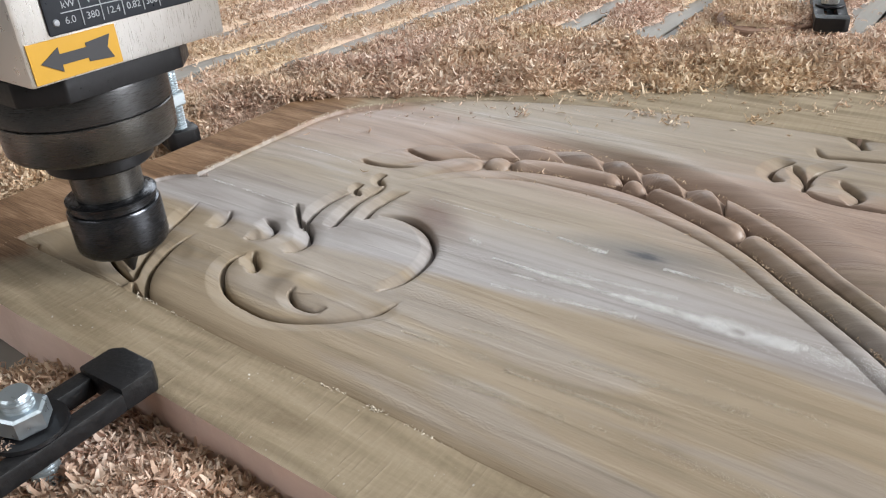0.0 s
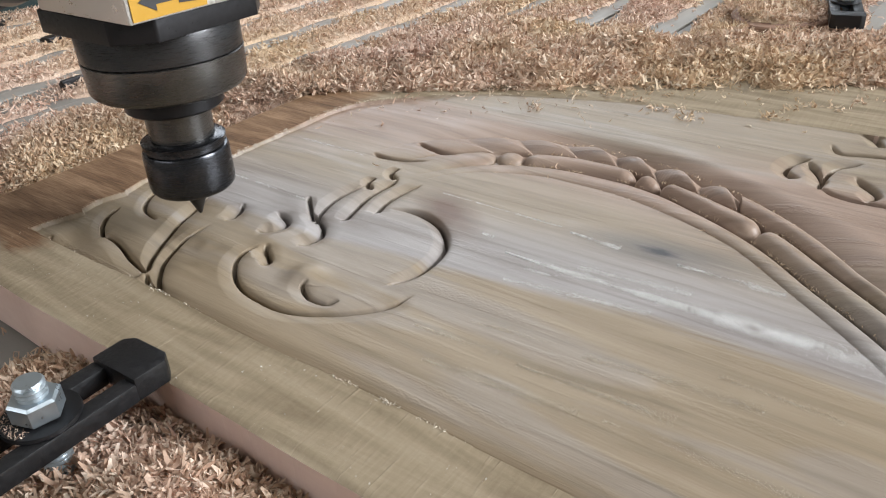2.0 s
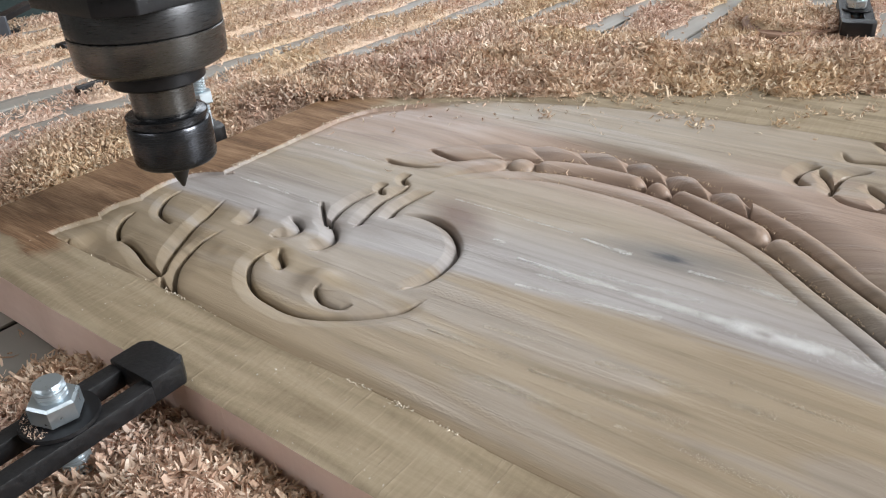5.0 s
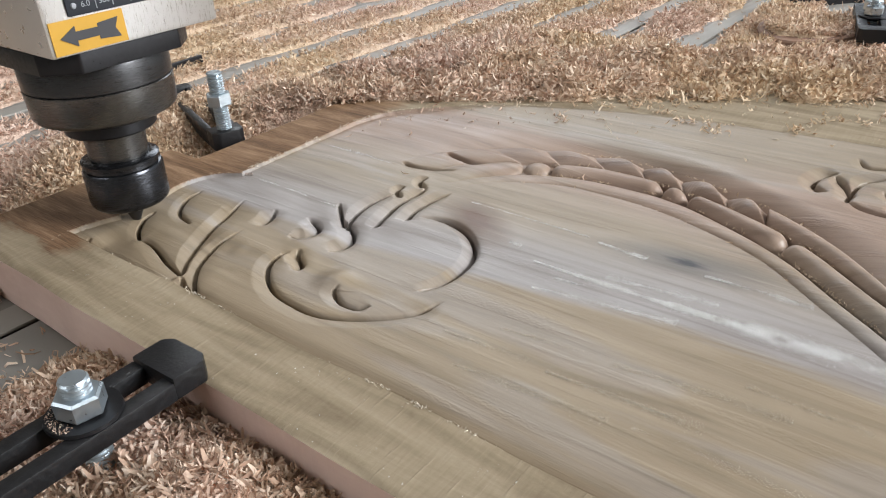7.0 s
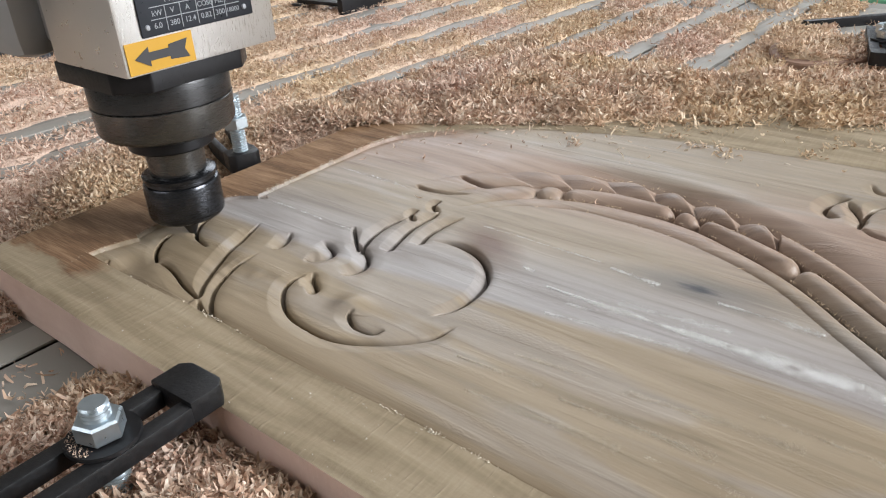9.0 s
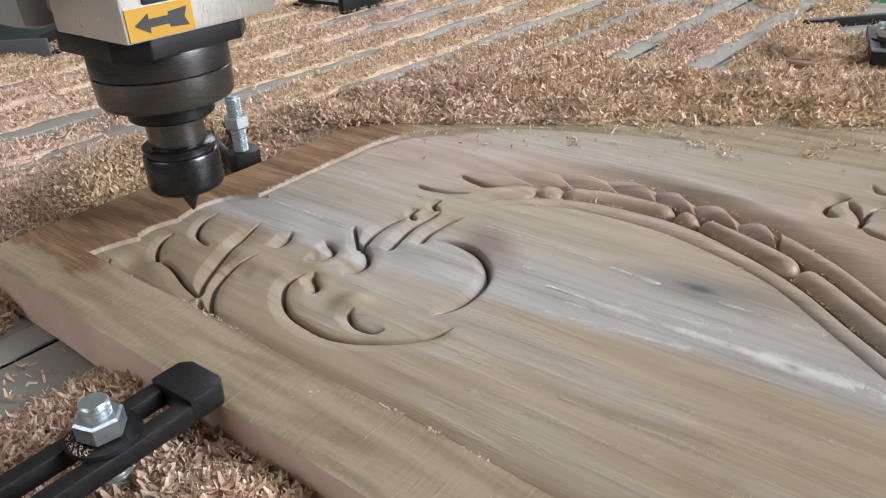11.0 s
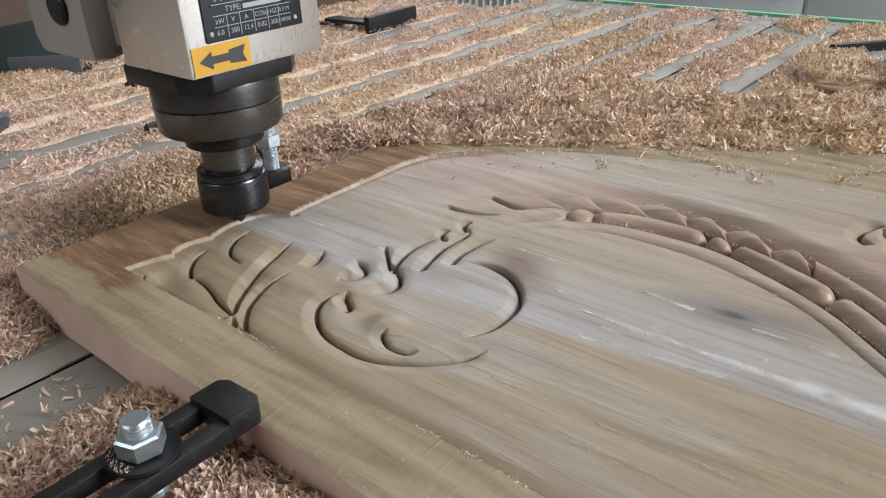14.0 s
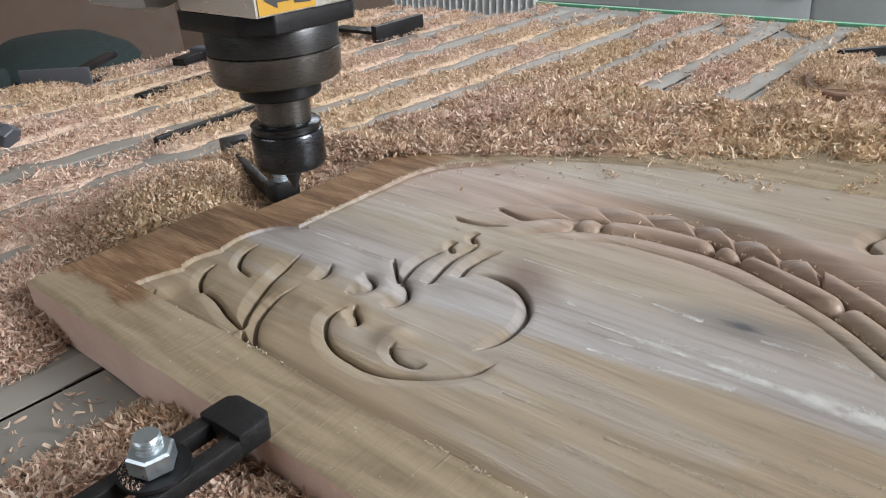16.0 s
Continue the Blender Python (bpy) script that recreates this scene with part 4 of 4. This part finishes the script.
    pts = [(-0.0455, 0.1397), (-0.0365, 0.1450), (-0.0365, 0.1420), (-0.0240, 0.1420), (-0.0240, 0.1438), (-0.0118, 0.1450), (-0.0142, 0.1397), (-0.0118, 0.1346), (-0.0240, 0.1356), (-0.0240, 0.1374), (-0.0365, 0.1374), (-0.0365, 0.1344)]
    turn = Matrix(((0, 0, 1, g), (1, 0, 0, 0.0042), (0, 1, 0, 0), (0, 0, 0, 1)))
    part("arrow", prism(pts[::-1], 0.0, 0.0003, 0.0, turn), INK, st, smooth=False)
    # mounting bracket on the carriage side
    b = join(box(-0.150, -0.0273, -0.034, 0.050, 0.136, 0.345, 0.004), box(-0.150, -0.060, -0.0535, -0.020, 0.1255, 0.345, 0.0145))
    br = part("bracket", b, CAST, sp, "rounded steel mounting bracket")
    part("knob", lathe([(0.0, 0.004), (0.0105, 0.0035), (0.0122, 0.002), (0.0126, -0.004)], 40, pose(-0.089, -0.0535, 0.1640, 90, 0, 0)), BLACK, br, "black rubber knob")
    return sp


# ---------------------------------------------------------------- torn fibres
def build_fibres():
    rng = np.random.RandomState(11)

    def fuzz(line, n, spread, lo, hi, lift, label, mat=FUZZ):
        k = rng.randint(0, len(line) - 1, n)
        t = rng.rand(n)[:, None]
        p = line[k] * (1 - t) + line[k + 1] * t
        keep = value_noise(p[:, 0] * 1.0, p[:, 1] * 1.0, 0.012, 31) > rng.uniform(0.25, 0.75, n)
        p = p[keep] + rng.normal(0, spread, (keep.sum(), 2))
        z, _ = relief(p[:, 0], p[:, 1])
        scatter_chips("torn_fibres", label, p[:, 0], p[:, 1], np.maximum(z, -0.006) + 0.0004, rng, lo, hi, mat, lift)
    fuzz(OUTLINE[(OUTLINE[:, 1] > 0.165) & (OUTLINE[:, 0] < 0.2)], 900, 0.0006, 0.0010, 0.0030, 0.5, "pale torn fibres along the outline cut", TAN)
    fuzz(OUTLINE[OUTLINE[:, 1] < 0.165], 260, 0.0003, 0.0008, 0.0018, 0.4, "pale torn fibres along the lobes")
    fuzz(np.stack([np.linspace(0.085, 0.42, 300), np.full(300, 0.0445)], 1), 900, 0.0006, 0.0010, 0.0034, 0.6, "pale torn fibres along the front rail", TAN)
    tangent = np.gradient(LENS, axis=0)
    normal = np.stack([-tangent[:, 1], tangent[:, 0]], 1) / np.hypot(tangent[:, 0], tangent[:, 1])[:, None]
    run = np.concatenate([[0], np.cumsum(np.hypot(*np.diff(LENS, axis=0).T))])
    for edge, n in ((((0, 1), (0.0005, 0.0005)), 300), (ROW_1, 650), (ROW_2, 650), (ROW_3, 420)):
        fuzz((LENS + normal * np.interp(run, *edge)[:, None])[run > 0.10], n, 0.0008, 0.0012, 0.0042, 0.5, "torn fibres left in the grooves of the reeds")
    # streaks of lifted grain along the field
    for x0, y0, x1, y1, n, w0, w1 in ((0.334, 0.179, 0.412, 0.178, 4200, 0.0008, 0.0026), (0.412, 0.178, 0.500, 0.181, 11000, 0.0026, 0.0050), (0.500, 0.181, 0.600, 0.184, 6000, 0.0050, 0.0060),
                                      (0.348, 0.155, 0.425, 0.165, 1500, 0.0014, 0.0020), (0.333, 0.097, 0.381, 0.099, 1300, 0.0014, 0.0024), (0.353, 0.078, 0.430, 0.083, 1900, 0.0014, 0.0026),
                                      (0.356, 0.114, 0.399, 0.120, 700, 0.0012, 0.0016), (0.414, 0.118, 0.492, 0.126, 1700, 0.0016, 0.0024), (0.354, 0.218, 0.386, 0.215, 950, 0.0012, 0.0016),
                                      (0.376, 0.186, 0.436, 0.191, 900, 0.0020, 0.0024), (0.419, 0.215, 0.475, 0.216, 1100, 0.0012, 0.0022), (0.392, 0.097, 0.465, 0.100, 1700, 0.0014, 0.0024),
                                      (0.352, 0.170, 0.372, 0.171, 280, 0.0010, 0.0012), (0.469, 0.137, 0.520, 0.137, 600, 0.0012, 0.0016), (0.258, 0.221, 0.346, 0.221, 700, 0.0005, 0.0006),
                                      (0.100, 0.169, 0.190, 0.169, 420, 0.0007, 0.0008), (0.10, 0.245, 0.17, 0.243, 220, 0.0012, 0.0012), (0.310, 0.190, 0.318, 0.189, 120, 0.0012, 0.0012),
                                      (0.440, 0.085, 0.530, 0.088, 900, 0.0014, 0.0020)):
        n = 2 * n
        k = rng.rand(n)
        x = x0 + (x1 - x0) * k
        y_ = y0 + (y1 - y0) * k + rng.normal(0, 0.55, n) * (w0 + (w1 - w0) * k) * (0.5 + value_noise(x, x * 0, 0.02, 17)) + 0.0016 * (value_noise(x, x * 0, 0.05, 18) - 0.5)
        keep = value_noise(x, y_ * 2, 0.010, 19) > rng.uniform(0.1, 0.75, n)
        x, y_ = x[keep], y_[keep]
        z, _ = relief(x, y_)
        scatter_chips("lifted_grain", "streak of lifted pale grain on the carved field" if y0 > 0.15 else "streak of lifted tan grain on the carved field", x, y_, z + 0.0001, rng, 0.0005, 0.0011, FIBRE if y0 > 0.15 else TAN, 0.9)

    n = 260
    x, y = rng.uniform(0.10, 0.60, n), rng.uniform(0.002, 0.042, n)
    keep = value_noise(x + y, y * 2, 0.02, 41) > 0.55
    x, y = x[keep], y[keep]
    z, _ = relief(x, y)
    scatter_chips("sawn_flecks", "pale flecks of torn grain on the rough-sawn rail", x, y, z + 0.0002, rng, 0.0006, 0.0016, FIBRE, 0.0)


# ---------------------------------------------------------------- background things
def slim_bar(name, label, a, b, wide, high, mat, group="loose bars", lift=0.0, tip=0.0):
    """A bar that lies on the bed between two points of the plan."""
    long = math.hypot(b[0] - a[0], b[1] - a[1])
    c = thing(name, label, "steel bar", pose(a[0], a[1], TABLE + lift, tip, 0, math.degrees(math.atan2(b[1] - a[1], b[0] - a[0])) - 90), group)
    part("bar", join(box(-wide / 2, wide / 2, 0, long, 0, high, 0.0008), box(-wide / 2 - 0.003, wide / 2 + 0.003, 0, 0.008, 0, high * 0.8, 0.0008)), mat, c)
    return c


def build_background():
    c = thing("angle_block", "black steel angle block with a thin plate, lying in chips", "steel block", pose(-0.478, 0.860, TABLE, 0, 0, 3))
    part("block", box(-0.006, 0.006, -0.065, 0.065, 0.0, 0.030, 0.001), BLACK, c)
    part("plate", box(-0.110, -0.006, -0.060, -0.030, 0.014, 0.020, 0.001), BLACK, c)
    part("foot", box(-0.115, -0.095, -0.070, -0.020, 0.0, 0.014, 0.001), BLACK, c)
    slim_bar("slim_bar", "thin black steel bar half buried in chips", (-0.291, 0.262), (-0.300, 0.410), 0.005, 0.013, BLACK)
    slim_bar("slim_bar", "slotted black steel strap lying on chips", (-0.508, 0.362), (-0.530, 0.540), 0.018, 0.010, BLACK)
    slim_bar("slim_bar", "short black bar beside the round offcut", (0.227, 1.015), (0.325, 1.120), 0.010, 0.013, BLACK)
    c = thing("loose_bolt", "grey hex bolt lying in the chips", "bolt", pose(-0.448, 0.165, TABLE + 0.011, 0, 62, 200))
    part("head", hex_nut(0.026, 0.014, 0.002, 0.0), BLUESTEEL, c, smooth=False)
    part("thread", stud(0.0095, 0.013, 0.036), BLUESTEEL, c)
    c = thing("grey_angle", "grey steel angle with a black strap at the bed's edge", "steel angle", pose(-0.705, 0.335, TABLE, 0, 0, 40))
    part("upright", box(-0.055, 0.055, -0.003, 0.003, 0.0, 0.030, 0.0008), BLUESTEEL, c, "blue-grey steel flange")
    part("strap", box(0.035, 0.055, 0.003, 0.110, 0.022, 0.030, 0.0008), BLACK, c)
    part("base", box(-0.055, 0.055, 0.003, 0.060, 0.0, 0.006, 0.0008), BLACK, c)
    c = thing("small_clamp", "small grey clamp block at the far side of the bed", "clamp", pose(-0.640, 0.560, TABLE, 0, 0, 20), "bed clamps")
    part("block", box(-0.022, 0.022, -0.012, 0.012, 0.0, 0.026, 0.002), BLUESTEEL, c)
    part("strap", box(-0.012, 0.012, -0.070, -0.012, 0.010, 0.022, 0.001), BLACK, c)
    # round wooden offcut
    off = lathe([(0.0, 0.0), (0.058, 0.0), (0.060, 0.002), (0.060, 0.028), (0.058, 0.030), (0.0, 0.030)], 48)
    for v in off.verts:
        r = 1 + 0.05 * math.sin(3 * math.atan2(v.co.y, v.co.x))
        v.co.x, v.co.y = v.co.x * r, v.co.y * r
    ob = part("round_offcut", off, OFFCUT)
    ob.matrix_world = pose(0.292, 0.866, TABLE - 0.017, 3, -2, 0)
    tagged(ob, "round brown wooden offcut half buried in chips", "wood offcut")
    c = strap_clamp("strap_clamp", "black strap clamp with paired zinc bolts on the far bed", pose(0.372, 0.822, TABLE + 0.012, 0, 0, -165), long=0.15, wide=0.036, bolt=0.075, stick=0.020)
    n = part("nut", hex_nut(0.0185, 0.0115, 0.0055, 0.0157), ZINC, c, smooth=False)
    n.matrix_local = pose(0, -0.098, 0, 0, 0, 5)

    # beyond the bed
    cab = thing("grey_cabinet", "pale grey steel cabinet behind the router bed", "cabinet", pose(0.01, 3.4, -0.90))
    part("body", box(-1.35, 1.1, 0.0, 0.6, 0.04, 1.3, 0.01), CABINET, cab)
    for k, x in enumerate((-1.33, -0.52, 0.29)):
        d = part("door", box(x, x + 0.79, -0.022, -0.001, 0.08, 1.26, 0.004), CABINET, cab)
        part("handle", box(x + 0.73, x + 0.75, -0.045, -0.022, 0.55, 0.75, 0.004), BLACK, d)
    sh = thing("corrugated_sheet", "white corrugated sheet stood on edge behind the bed", "metal sheet", pose(-3.10, 3.40, -0.90, 0, 0, 0))
    bm = bmesh.new()
    cols = []
    for i in range(185):
        x = i * 0.00625
        y = 0.022 * math.sin(i * math.pi / 4)
        cols.append((bm.verts.new((x, y, 0.0)), bm.verts.new((x, y + 0.05, 1.1)), bm.verts.new((x, y + 0.004, 0.0)), bm.verts.new((x, y + 0.054, 1.1))))
    for a, b in zip(cols, cols[1:]):
        bm.faces.new((a[0], b[0], b[1], a[1]))
        bm.faces.new((a[3], b[3], b[2], a[2]))
        bm.faces.new((a[1], b[1], b[3], a[3]))
    part("sheet", bm, WHITE, sh)
    bo = thing("brown_board", "tall brown hardboard sheet leaning beyond the bed", "board", pose(-2.05, 0.15, -0.90, 0, 0, 68), "leaning boards")
    part("sheet", box(-0.2, 1.05, 0, 0.02, 0, 1.9, 0.003, pose(0, 0, 0, -7)), CARD, bo)
    copy_thing(bo, pose(-2.2, 1.15, -0.90, 0, 0, 58))
    gb = thing("dark_machine_bin", "dark green plastic bin beside the machine", "bin", pose(-1.26, 0.0, -0.97, 0, 0, 12))
    part("body", join(box(-0.22, 0.20, -0.45, 0.36, 0.07, 0.90, 0.03), box(-0.24, 0.22, -0.47, 0.38, 0.86, 0.905, 0.012)), DARKGREEN, gb)
    part("lid", lathe([(0.0, 0.97), (0.10, 0.965), (0.17, 0.93), (0.19, 0.906)], 40, pose(0.02, 0.62, -0.06)), DARKGREEN, gb)
    part("hose", lathe([(0.165, 0.07), (0.185, 0.09), (0.185, 0.84), (0.165, 0.86)], 32, pose(0.02, 0.62, 0)), DARKGREEN, gb)
    for k in range(2):
        r = thing("thin_rail", "thin pale wooden rail leaning on the bin", "rail", pose(-1.42 - 0.05 * k, 0.42, -0.90, 4, 6, 20), "leaning rails")
        part("rail", box(-0.010, 0.010, -0.012, 0.012, 0, 1.6, 0.002), FIBRE, r)


def motions():
    walk(SPINDLE, [(t, pose(x, y, z)) for t, x, y, z in SPINDLE_ROWS])


build_room()
build_bed()
build_panel()
build_chips()
strap_clamp("strap_clamp", "black iron strap clamp with zinc bolt holding the panel's edge", pose(0.2540, 0.0050, 0.0, 0, 0, 2), thick=0.0095, stick=0.0195, bolt=0.054)
strap_clamp("strap_clamp", "black iron strap clamp with tall bolt beside the panel's brown end", pose(0.0165, 0.2120, -0.012, 0, 0, -110), long=0.176, wide=0.027, bolt=0.012, stick=0.050, nut_up=0.020)
SPINDLE = build_spindle()
build_background()
build_fibres()
motions()
